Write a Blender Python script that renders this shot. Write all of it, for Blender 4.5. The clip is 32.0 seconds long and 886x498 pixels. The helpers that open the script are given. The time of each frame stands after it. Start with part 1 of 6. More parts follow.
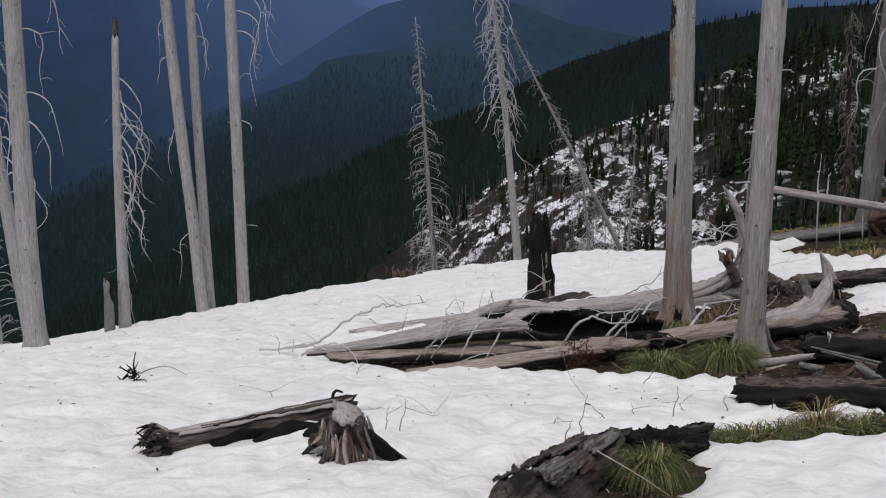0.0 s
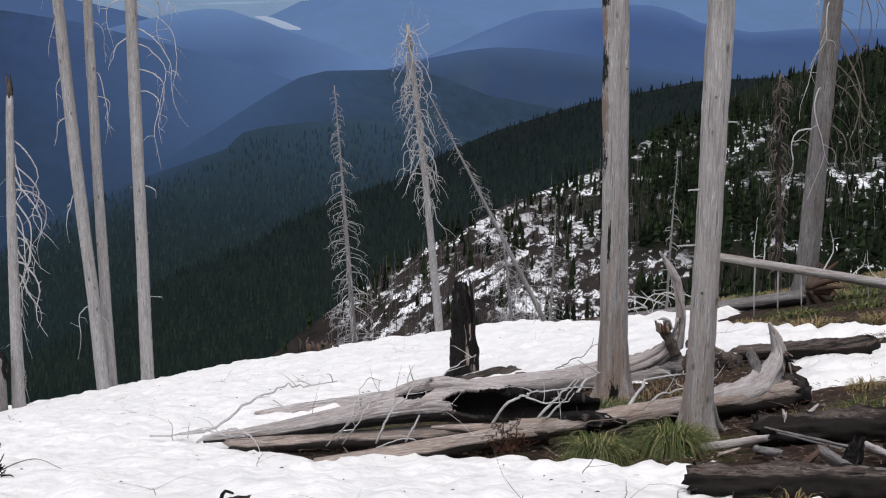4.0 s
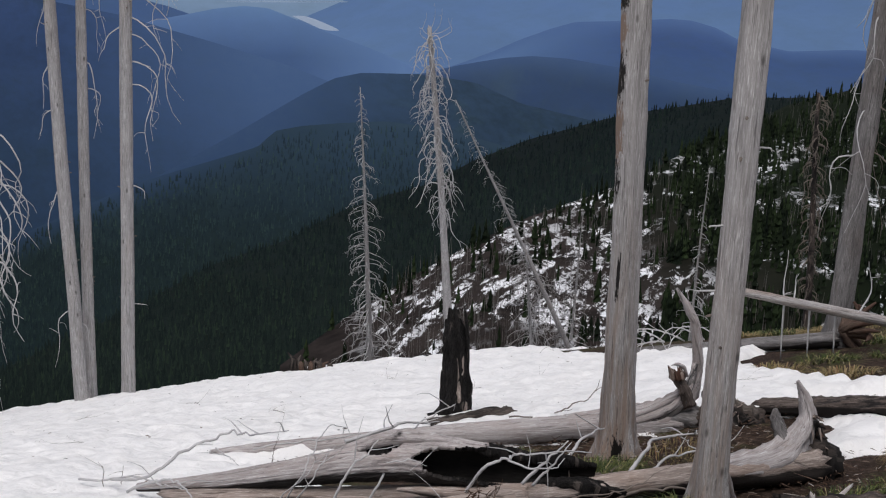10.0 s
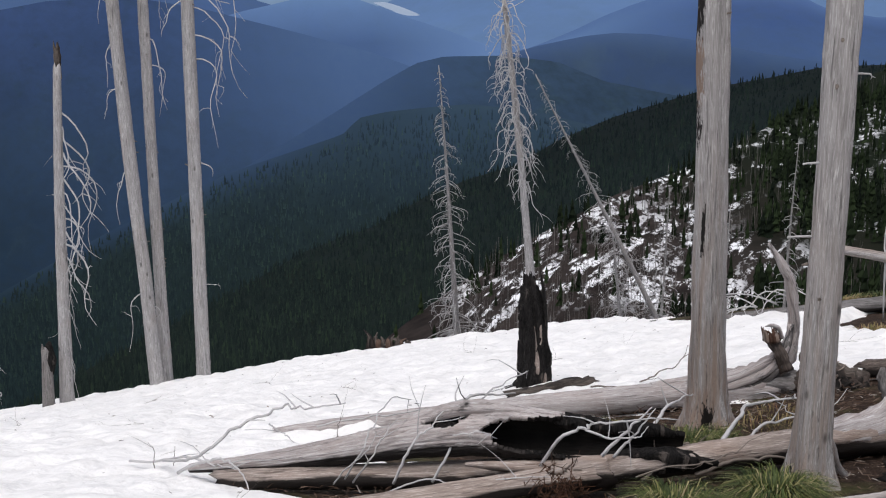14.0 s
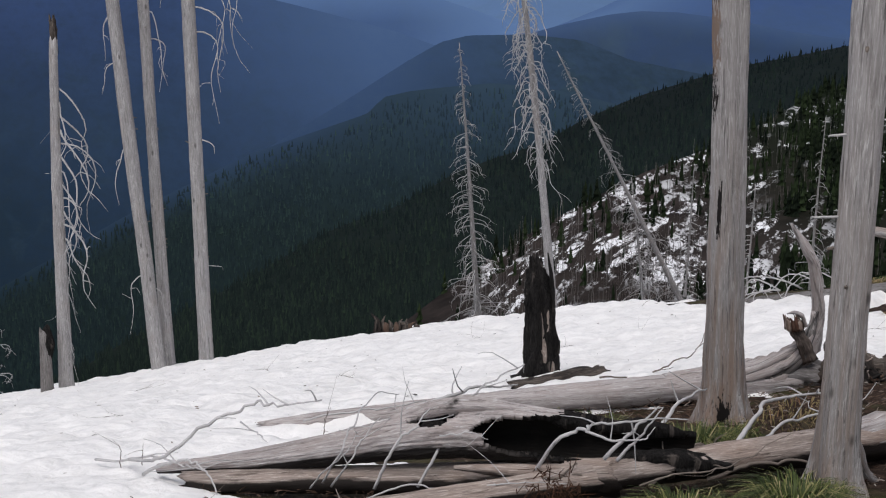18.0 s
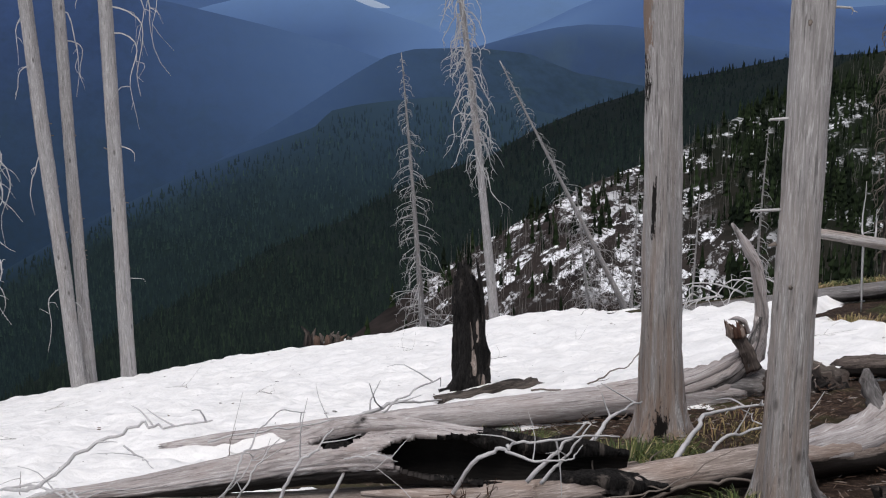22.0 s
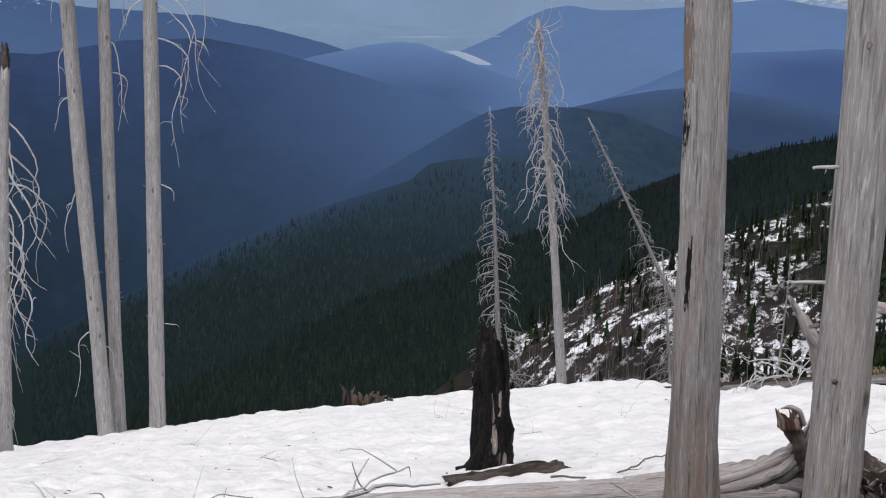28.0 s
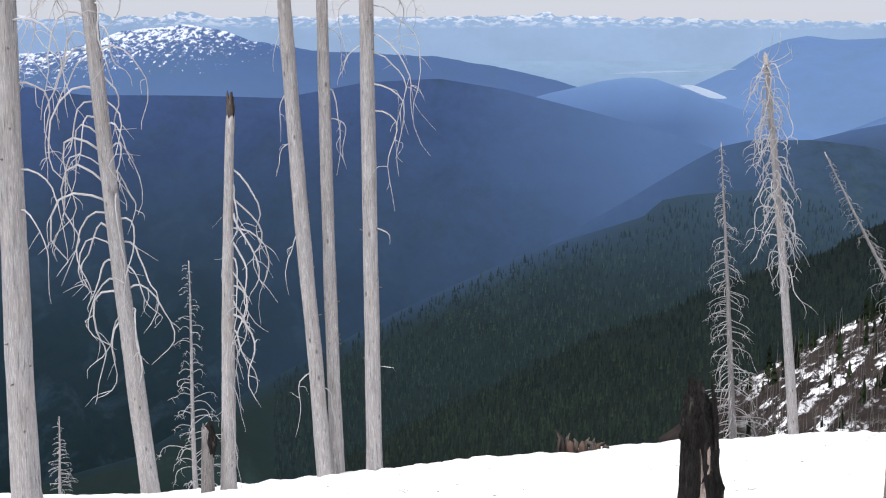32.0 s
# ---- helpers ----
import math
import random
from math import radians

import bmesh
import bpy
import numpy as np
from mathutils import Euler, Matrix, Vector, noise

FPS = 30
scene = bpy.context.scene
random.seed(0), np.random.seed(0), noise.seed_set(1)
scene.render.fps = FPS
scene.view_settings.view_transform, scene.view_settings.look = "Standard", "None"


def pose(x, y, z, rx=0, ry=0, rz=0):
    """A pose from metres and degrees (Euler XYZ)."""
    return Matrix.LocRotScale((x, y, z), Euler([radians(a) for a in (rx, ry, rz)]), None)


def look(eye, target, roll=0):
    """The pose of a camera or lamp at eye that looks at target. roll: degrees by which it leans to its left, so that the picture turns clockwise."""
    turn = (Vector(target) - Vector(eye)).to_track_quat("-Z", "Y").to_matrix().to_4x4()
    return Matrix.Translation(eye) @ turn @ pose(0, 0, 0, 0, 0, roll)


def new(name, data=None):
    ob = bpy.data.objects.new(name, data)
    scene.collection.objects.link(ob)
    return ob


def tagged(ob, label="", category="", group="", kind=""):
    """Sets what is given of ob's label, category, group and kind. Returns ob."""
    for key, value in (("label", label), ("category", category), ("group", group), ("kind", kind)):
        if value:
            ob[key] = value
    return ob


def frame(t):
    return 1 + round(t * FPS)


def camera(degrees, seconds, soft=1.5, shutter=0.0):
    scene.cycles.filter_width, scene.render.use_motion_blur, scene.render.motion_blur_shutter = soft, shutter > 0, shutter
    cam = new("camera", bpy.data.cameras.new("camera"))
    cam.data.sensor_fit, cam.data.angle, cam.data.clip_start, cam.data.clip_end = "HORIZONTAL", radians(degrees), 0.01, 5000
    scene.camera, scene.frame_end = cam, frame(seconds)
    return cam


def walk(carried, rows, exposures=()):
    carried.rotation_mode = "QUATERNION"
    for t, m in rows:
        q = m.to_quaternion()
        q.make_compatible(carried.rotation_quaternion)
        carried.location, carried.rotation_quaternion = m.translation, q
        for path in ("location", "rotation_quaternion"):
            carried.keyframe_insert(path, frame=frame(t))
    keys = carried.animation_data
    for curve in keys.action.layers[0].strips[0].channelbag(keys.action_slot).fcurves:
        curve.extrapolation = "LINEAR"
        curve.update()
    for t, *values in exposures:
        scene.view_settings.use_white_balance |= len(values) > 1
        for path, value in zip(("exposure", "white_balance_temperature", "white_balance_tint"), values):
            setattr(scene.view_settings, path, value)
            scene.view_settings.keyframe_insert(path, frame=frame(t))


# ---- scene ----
cam = camera(36.3, 32.0, 1.15)
PATH = [
    (0, (-0.000, -0.000, 1.600), (0.975, 9.590, -1.061), 0.30),
    (0.5, (-0.060, 0.152, 1.624), (1.109, 9.781, -0.808), -0.24),
    (1, (-0.061, 0.286, 1.576), (1.190, 9.905, -0.855), -0.08),
    (1.5, (-0.080, 0.339, 1.562), (1.454, 10.071, -0.154), 2.19),
    (2, (0.022, 0.533, 1.445), (1.526, 10.258, -0.336), 1.89),
    (2.5, (0.026, 0.708, 1.428), (1.621, 10.397, -0.463), 0.95),
    (3, (0.055, 0.881, 1.399), (1.650, 10.561, -0.542), -0.32),
    (3.5, (0.116, 1.037, 1.348), (1.730, 10.666, -0.815), 0.55),
    (5.5, (0.351, 1.451, 1.213), (1.830, 11.115, -0.887), 0.94),
    (6, (0.382, 1.622, 1.220), (1.901, 11.245, -1.035), 1.65),
    (6.5, (0.410, 1.668, 1.200), (2.071, 11.214, -1.274), 0.91),
    (7, (0.459, 1.822, 1.161), (2.022, 11.387, -1.303), 0.83),
    (7.5, (0.520, 1.928, 1.157), (2.279, 11.430, -1.415), 1.78),
    (8, (0.571, 2.042, 1.140), (2.270, 11.547, -1.465), 1.60),
    (8.5, (0.580, 2.067, 1.129), (1.948, 11.596, -1.576), 0.40),
    (9, (0.654, 2.245, 1.085), (2.073, 11.828, -1.397), 1.81),
    (9.5, (0.654, 2.351, 1.041), (2.027, 12.039, -1.025), 1.86),
    (10, (0.750, 2.580, 1.160), (2.110, 12.258, -0.955), 3.00),
    (10.5, (0.737, 2.610, 0.977), (2.309, 12.229, -1.261), 0.85),
    (11, (0.735, 2.657, 0.955), (2.244, 12.325, -1.107), 1.46),
    (11.5, (0.751, 2.708, 0.940), (2.041, 12.416, -1.081), 1.35),
    (12, (0.826, 2.826, 0.892), (1.980, 12.557, -1.104), 0.07),
    (12.5, (0.870, 2.951, 0.879), (1.948, 12.625, -1.412), 0.90),
    (13, (0.894, 3.019, 0.886), (1.843, 12.682, -1.506), 0.75),
    (13.5, (0.946, 3.130, 0.861), (1.668, 12.846, -1.391), 0.45),
    (15.5, (1.034, 3.591, 0.759), (1.777, 13.235, -1.780), 0.27),
    (16, (1.030, 3.600, 0.781), (2.069, 13.155, -1.981), -0.13),
    (16.5, (1.046, 3.637, 0.769), (2.066, 13.163, -2.098), 0.50),
    (17, (1.089, 3.737, 0.736), (1.732, 13.390, -1.795), -0.26),
    (17.5, (1.169, 3.874, 0.691), (1.679, 13.583, -1.650), -0.27),
    (18, (1.255, 4.000, 0.666), (1.788, 13.691, -1.742), 0.19),
    (18.5, (1.298, 4.041, 0.672), (1.884, 13.707, -1.820), -0.03),
    (19, (1.314, 4.071, 0.689), (1.979, 13.728, -1.821), -0.44),
    (19.5, (1.346, 4.146, 0.586), (2.001, 13.815, -1.882), -0.13),
    (20, (1.374, 4.299, 0.532), (2.137, 14.037, -1.609), 1.25),
    (20.5, (1.379, 4.428, 0.510), (2.180, 14.134, -1.758), 1.42),
    (21, (1.407, 4.529, 0.529), (2.130, 14.216, -1.846), 1.89),
    (21.5, (1.459, 4.611, 0.465), (2.402, 14.288, -1.874), 1.03),
    (22, (1.515, 4.686, 0.429), (2.430, 14.372, -1.882), 0.17),
    (22.5, (1.586, 4.801, 0.411), (2.477, 14.475, -1.958), 0.01),
    (23, (1.682, 4.902, 0.429), (2.531, 14.573, -1.971), 0.02),
    (23.5, (1.732, 5.000, 0.425), (2.540, 14.663, -2.022), -0.61),
    (24, (1.735, 5.034, 0.387), (2.479, 14.701, -2.064), -0.47),
    (24.5, (1.757, 5.138, 0.352), (2.556, 14.836, -1.954), -0.05),
    (25, (1.775, 5.192, 0.325), (2.396, 14.841, -2.227), -0.15),
    (25.5, (1.828, 5.365, 0.299), (2.502, 15.014, -2.238), 1.00),
    (27.5, (2.041, 5.760, 0.223), (2.689, 15.411, -2.316), -0.42),
    (28, (2.135, 5.853, 0.184), (2.369, 15.665, -1.736), 1.94),
    (28.5, (2.249, 5.939, 0.172), (1.804, 15.786, -1.515), -1.96),
    (28.8, (2.283, 5.981, 0.195), (1.355, 15.802, -1.444), 1.13),
    (29, (2.294, 6.033, 0.218), (1.268, 15.851, -1.381), 0.91),
    (29.5, (2.305, 6.075, 0.219), (1.010, 15.838, -1.514), -0.08),
    (30, (2.338, 6.134, 0.219), (0.904, 15.865, -1.581), -0.51),
    (30.5, (2.339, 6.128, 0.230), (1.020, 15.870, -1.601), -0.09),
    (31, (2.347, 6.115, 0.226), (1.013, 15.854, -1.613), -0.34),
    (31.5, (2.349, 6.092, 0.234), (0.918, 15.831, -1.527), -0.21),
    (32, (2.348, 6.122, 0.227), (0.863, 15.867, -1.455), 0.05),
]
EXPOSURES = [(t, e, 6300, 11) for t, e in ((0, -0.63), (1.2, -0.63), (2, -0.35), (3, -0.24), (6, -0.18), (7, -0.28), (9, -0.47), (10, -0.48), (12, -0.2), (13, -0.2), (16, -0.28), (17.3, -0.42), (19, -0.38), (21, -0.28), (25, -0.36), (27.5, -0.35), (28.2, -0.25), (29.3, -0.06), (30, 0.15), (32, 0.4))]
walk(cam, [(t, look(eye, target, roll)) for t, eye, target, roll in PATH], EXPOSURES)

# ---- sky, sun ----
SUN_EL, SUN_AZ = 68.0, 205.0
world = bpy.data.worlds.new("sky")
scene.world = world
world.use_nodes = True
wn = world.node_tree.nodes
sky = wn.new("ShaderNodeTexSky")
sky.sky_type, sky.sun_disc = "NISHITA", False
sky.sun_elevation, sky.sun_rotation = radians(SUN_EL), radians(SUN_AZ)
sky.air_density, sky.dust_density, sky.ozone_density, sky.altitude = 1.0, 1.0, 1.5, 1600
wn["Background"].inputs["Strength"].default_value = 0.115
# a thin high overcast lies before the clear sky
cloud = wn.new("ShaderNodeMix")
cloud.data_type = "RGBA"
cloud.inputs[0].default_value = 0.88
cloud.inputs[7].default_value = (4.1, 4.2, 4.7, 1)
world.node_tree.links.new(sky.outputs[0], cloud.inputs[6])
world.node_tree.links.new(cloud.outputs[2], wn["Background"].inputs["Color"])
sun_data = bpy.data.lights.new("sun", "SUN")
sun_data.energy, sun_data.angle, sun_data.color = 3.1, radians(45), (1.0, 0.945, 0.9)
sun = new("sun", sun_data)
sun_dir = Vector((math.sin(radians(SUN_AZ)) * math.cos(radians(SUN_EL)), math.cos(radians(SUN_AZ)) * math.cos(radians(SUN_EL)), math.sin(radians(SUN_EL))))
sun.matrix_world = Matrix.Translation((0, 0, 60)) @ sun_dir.to_track_quat("Z", "Y").to_matrix().to_4x4()


# ---- materials ----
class Mat:
    """A node material with a few short ways to add nodes."""

    def __init__(self, name, rough=0.8, spec=0.3):
        self.m = bpy.data.materials.new(name)
        self.m.use_nodes = True
        self.t = self.m.node_tree
        self.bsdf = self.t.nodes["Principled BSDF"]
        self.bsdf.inputs["Roughness"].default_value = rough
        self.bsdf.inputs["Specular IOR Level"].default_value = spec
        self.coord = self.t.nodes.new("ShaderNodeTexCoord")

    def link(self, a, b):
        self.t.links.new(a, b)

    def space(self, scale, world_space=False):
        n = self.t.nodes.new("ShaderNodeMapping")
        n.inputs["Scale"].default_value = scale
        if world_space:
            g = self.t.nodes.new("ShaderNodeNewGeometry")
            self.link(g.outputs["Position"], n.inputs["Vector"])
        else:
            self.link(self.coord.outputs["Object"], n.inputs["Vector"])
        return n.outputs[0]

    def noise(self, vec, scale=1.0, detail=5.0, rough=0.55, dist=0.0):
        n = self.t.nodes.new("ShaderNodeTexNoise")
        n.inputs["Scale"].default_value, n.inputs["Detail"].default_value = scale, detail
        n.inputs["Roughness"].default_value, n.inputs["Distortion"].default_value = rough, dist
        self.link(vec, n.inputs["Vector"])
        return n.outputs["Fac"]

    def voronoi(self, vec, scale=1.0, feature="F1"):
        n = self.t.nodes.new("ShaderNodeTexVoronoi")
        n.feature = feature
        n.inputs["Scale"].default_value = scale
        self.link(vec, n.inputs["Vector"])
        return n.outputs["Distance"]

    def ramp(self, fac, stops):
        n = self.t.nodes.new("ShaderNodeValToRGB")
        e = n.color_ramp.elements
        while len(e) < len(stops):
            e.new(0.5)
        for el, (p, c) in zip(e, stops):
            el.position = p
            el.color = (*c, 1) if len(c) == 3 else c
        self.link(fac, n.inputs[0])
        return n.outputs[0]

    def mask(self, fac, lo, hi):
        n = self.t.nodes.new("ShaderNodeMapRange")
        n.inputs["From Min"].default_value, n.inputs["From Max"].default_value = lo, hi
        self.link(fac, n.inputs["Value"])
        return n.outputs[0]

    def mix(self, fac, a, b, mode="MIX"):
        n = self.t.nodes.new("ShaderNodeMix")
        n.data_type, n.blend_type = "RGBA", mode
        for i, v in ((0, fac), (6, a), (7, b)):
            if hasattr(v, "node"):
                self.link(v, n.inputs[i])
            elif i == 0:
                n.inputs[0].default_value = v
            else:
                n.inputs[i].default_value = (*v, 1)
        return n.outputs[2]

    def math(self, op, a, b):
        n = self.t.nodes.new("ShaderNodeMath")
        n.operation = op
        for i, v in enumerate((a, b)):
            if hasattr(v, "node"):
                self.link(v, n.inputs[i])
            else:
                n.inputs[i].default_value = v
        return n.outputs[0]

    def random(self):
        return self.t.nodes.new("ShaderNodeObjectInfo").outputs["Random"]

    def island(self):
        return self.t.nodes.new("ShaderNodeNewGeometry").outputs["Random Per Island"]

    def local_z(self):
        n = self.t.nodes.new("ShaderNodeSeparateXYZ")
        self.link(self.coord.outputs["Object"], n.inputs[0])
        return n.outputs["Z"]

    def colour(self, c):
        if hasattr(c, "node"):
            self.link(c, self.bsdf.inputs["Base Color"])
        else:
            self.bsdf.inputs["Base Color"].default_value = (*c, 1)
        return self

    def bump(self, h, strength=0.4, dist=0.01):
        n = self.t.nodes.new("ShaderNodeBump")
        n.inputs["Strength"].default_value, n.inputs["Distance"].default_value = strength, dist
        self.link(h, n.inputs["Height"])
        self.link(n.outputs[0], self.bsdf.inputs["Normal"])
        return self

    def glow(self, c, strength):
        if hasattr(c, "node"):
            self.link(c, self.bsdf.inputs["Emission Color"])
        else:
            self.bsdf.inputs["Emission Color"].default_value = (*c, 1)
        self.bsdf.inputs["Emission Strength"].default_value = strength
        return self


def wood_material(name, pale, dark, tint, tint_amount=0.5, char=0.0, low_brown=0.0, crack_amount=0.6, knots=False, stains=()):
    """Weathered bare wood, the grain along the wood, with cracks, stains and knots."""
    m = Mat(name, 0.85, 0.2)
    fibre = m.t.nodes.new("ShaderNodeAttribute")
    fibre.attribute_name = "grain"

    def along(scale):
        n = m.t.nodes.new("ShaderNodeMapping")
        n.inputs["Scale"].default_value = scale
        m.link(fibre.outputs["Vector"], n.inputs["Vector"])
        return n.outputs[0]

    grain = m.noise(along((75, 75, 4.5)), 1.0, 8, 0.75, 0.4)
    fine = m.noise(along((170, 170, 11)), 1.0, 4, 0.65)
    blotch = m.noise(along((3.4, 3.4, 1.3)), 1.0, 5, 0.65, 0.8)
    streak = m.noise(along((17, 17, 1.6)), 1.0, 6, 0.7, 0.8)
    crack = m.noise(along((75, 75, 3.2)), 1.0, 4, 0.55, 0.8)
    col = m.ramp(grain, [(0.25, dark), (0.5, tuple((p + d) / 2 for p, d in zip(pale, dark))), (0.72, pale)])
    dash = m.noise(along((140, 140, 9)), 1.0, 4, 0.6, 0.2)
    col = m.mix(m.math("MULTIPLY", m.mask(dash, 0.54, 0.66), 0.75), col, tuple(min(0.68, p * 1.4) for p in pale))
    col = m.mix(m.math("MULTIPLY", m.mask(blotch, 0.46, 0.7), tint_amount), col, tint)
    col = m.mix(m.math("MULTIPLY", m.mask(streak, 0.48, 0.7), 0.65), col, tuple(d * 0.75 for d in dark))
    if low_brown:
        low = m.math("MULTIPLY", m.mask(m.local_z(), 2.6, 0.5), m.mask(m.noise(along((17, 17, 1.1)), 1.0, 5, 0.65), 0.4, 0.6))
        col = m.mix(m.math("MULTIPLY", low, low_brown), col, (0.3, 0.215, 0.165))
    if knots:
        spot_d = m.voronoi(along((6.5, 6.5, 2.7)), 1.0)
        col = m.mix(m.math("MULTIPLY", m.mask(spot_d, 0.13, 0.06), 0.7), col, (0.05, 0.045, 0.042))
    col = m.mix(m.math("MULTIPLY", m.mask(crack, 0.42, 0.34), crack_amount), col, tuple(d * 0.3 for d in dark))
    col = m.mix(m.math("MULTIPLY", m.mask(fine, 0.55, 0.72), 0.4), col, tuple(d * 0.6 for d in dark))
    if char:
        burnt = m.mask(m.noise(along((3.2, 3.2, 1.1)), 1.0, 6, 0.65, 0.8), 0.66 - char * 0.35, 0.74 - char * 0.35)
        col = m.mix(burnt, col, (0.018, 0.016, 0.015))
    # darkens log undersides: painted shade on weathered logs, real char on burnt ones
    under_dark = m.t.nodes.new("ShaderNodeAttribute")
    under_dark.attribute_name = "char_shade"
    edge = m.math("ADD", under_dark.outputs["Fac"], m.math("MULTIPLY", m.math("SUBTRACT", m.noise(along((16, 16, 3)), 1.0, 6, 0.68), 0.5), 0.7))
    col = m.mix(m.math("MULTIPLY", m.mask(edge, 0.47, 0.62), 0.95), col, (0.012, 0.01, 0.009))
    for (sx, sy, sz), (rx, ry, rz), tone in stains:
        n = m.t.nodes.new("ShaderNodeMapping")
        n.inputs["Scale"].default_value = (1 / rx, 1 / ry, 1 / rz)
        n.inputs["Location"].default_value = (-sx / rx, -sy / ry, -sz / rz)
        m.link(m.t.nodes.new("ShaderNodeNewGeometry").outputs["Position"], n.inputs["Vector"])
        ln = m.t.nodes.new("ShaderNodeVectorMath")
        ln.operation = "LENGTH"
        m.link(n.outputs[0], ln.inputs[0])
        ragged = m.math("ADD", ln.outputs["Value"], m.math("MULTIPLY", m.noise(along((40, 40, 12)), 1.0, 6, 0.7), 2.6))
        col = m.mix(m.mask(ragged, 2.2, 2.05), col, tone)
    m.colour(col)
    h = m.math("ADD", m.math("MULTIPLY", grain, 0.6), m.math("MULTIPLY", m.mask(crack, 0.3, 0.4), 0.5))
    return m.bump(m.math("ADD", h, m.math("MULTIPLY", fine, 0.3)), 0.55, 0.01).m


WOOD = wood_material("grey_snag_wood", (0.5, 0.478, 0.466), (0.21, 0.196, 0.189), (0.36, 0.335, 0.32), 0.6, low_brown=0.6, knots=True)
BLACK, TAN = (0.016, 0.014, 0.013), (0.23, 0.17, 0.135)
# first stain paints in the dark cavity at the foot; the rest are scars
WOOD_SCARRED = wood_material("scarred_snag_wood", (0.5, 0.478, 0.466), (0.21, 0.196, 0.189), (0.36, 0.335, 0.32), 0.6, low_brown=0.9, knots=True, stains=(
    ((3.66, 12.62, -2.72), (0.06, 0.14, 0.2), BLACK), ((3.575, 12.7, -1.25), (0.013, 0.12, 0.24), BLACK), ((3.475, 12.74, -0.2), (0.055, 0.2, 0.42), TAN), ((3.465, 12.7, 0.32), (0.045, 0.2, 0.3), BLACK), ((3.49, 12.7, -0.5), (0.04, 0.2, 0.24), BLACK), ((3.45, 12.7, 1.0), (0.045, 0.2, 0.3), BLACK), ((3.45, 12.74, 0.66), (0.05, 0.2, 0.2), TAN)))
WOOD_FAR = wood_material("pale_snag_wood", (0.47, 0.457, 0.455), (0.21, 0.203, 0.2), (0.36, 0.32, 0.29), 0.6, knots=True)
WOOD_LOG = wood_material("weathered_log_wood", (0.6, 0.56, 0.545), (0.27, 0.235, 0.225), (0.36, 0.285, 0.25), 0.6, 0.14)
WOOD_BROWN = wood_material("brown_log_wood", (0.5, 0.43, 0.385), (0.17, 0.13, 0.108), (0.25, 0.165, 0.12), 0.7, 0.2)
WOOD_ROT = wood_material("rotten_dark_wood", (0.15, 0.128, 0.112), (0.036, 0.03, 0.026), (0.075, 0.045, 0.034), 0.8, 0.55)
WOOD_RED = wood_material("reddish_dead_wood", (0.15, 0.105, 0.08), (0.05, 0.032, 0.025), (0.1, 0.045, 0.03), 0.8)

WOOD_DIM = wood_material("dim_grey_wood", (0.29, 0.278, 0.272), (0.085, 0.078, 0.075), (0.14, 0.112, 0.098), 0.7, 0.2)
WOOD_BURNT = wood_material("half_burnt_wood", (0.2, 0.165, 0.145), (0.036, 0.027, 0.023), (0.085, 0.055, 0.042), 0.8, 0.55, crack_amount=0.9)

m = Mat("branch_wood", 0.85, 0.2)
BRANCH = m.colour(m.mix(m.noise(m.space((3, 3, 3)), 3.0, 4), (0.33, 0.32, 0.318), (0.64, 0.63, 0.63))).m
m = Mat("dark_branch_wood", 0.85, 0.2)
BRANCH_DARK = m.colour(m.mix(m.noise(m.space((3, 3, 3)), 4.0, 4), (0.09, 0.075, 0.065), (0.25, 0.21, 0.18))).m

m = Mat("charcoal", 0.85, 0.15)
crk = m.noise(m.space((70, 70, 16)), 1.0, 4, 0.6, 0.4)
pale = m.mask(m.noise(m.space((15, 15, 1.6)), 1.0, 5, 0.6, 0.5), 0.58, 0.68)
c = m.mix(m.math("MULTIPLY", pale, 0.55), m.mix(m.mask(crk, 0.35, 0.65), (0.004, 0.004, 0.004), (0.022, 0.02, 0.019)), (0.2, 0.17, 0.15))
CHAR = m.colour(c).bump(m.math("ADD", crk, m.noise(m.space((24, 24, 3)), 1.0, 4)), 0.9, 0.02).m

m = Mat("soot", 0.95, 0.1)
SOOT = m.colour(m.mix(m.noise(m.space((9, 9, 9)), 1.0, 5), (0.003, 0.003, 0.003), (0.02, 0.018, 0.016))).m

# old snow: grey-white, needles and dust; grey mottling paints in the shade of meltwater hollows
m = Mat("old_snow", 0.55, 0.35)
p1 = m.space((1, 1, 1), True)
dust_shade = m.mask(m.noise(p1, 2.2, 6, 0.62), 0.45, 0.75)
speck = m.mask(m.noise(p1, 42.0, 3, 0.5), 0.7, 0.78)
clump = m.mask(m.noise(p1, 1.3, 3, 0.5), 0.42, 0.62)
c = m.mix(m.math("MULTIPLY", dust_shade, 0.5), (0.93, 0.917, 0.897), (0.73, 0.71, 0.68))
# finer grey patches paint the soft shade of the cups
c = m.mix(m.math("MULTIPLY", m.mask(m.noise(p1, 6.5, 4, 0.6, 0.6), 0.5, 0.68), 0.55), c, (0.7, 0.695, 0.685))
c = m.mix(m.math("MULTIPLY", m.math("MULTIPLY", speck, clump), 0.6), c, (0.22, 0.17, 0.13))
grit = m.math("ADD", m.math("MULTIPLY", m.noise(p1, 70.0, 3), 0.06), m.math("MULTIPLY", m.noise(p1, 17.0, 3, 0.6), 0.2))
SNOW = m.colour(c).bump(m.math("ADD", m.noise(p1, 4.5, 2.5, 0.5), grit), 0.65, 0.09).m
m.bsdf.inputs["Subsurface Weight"].default_value = 0.0

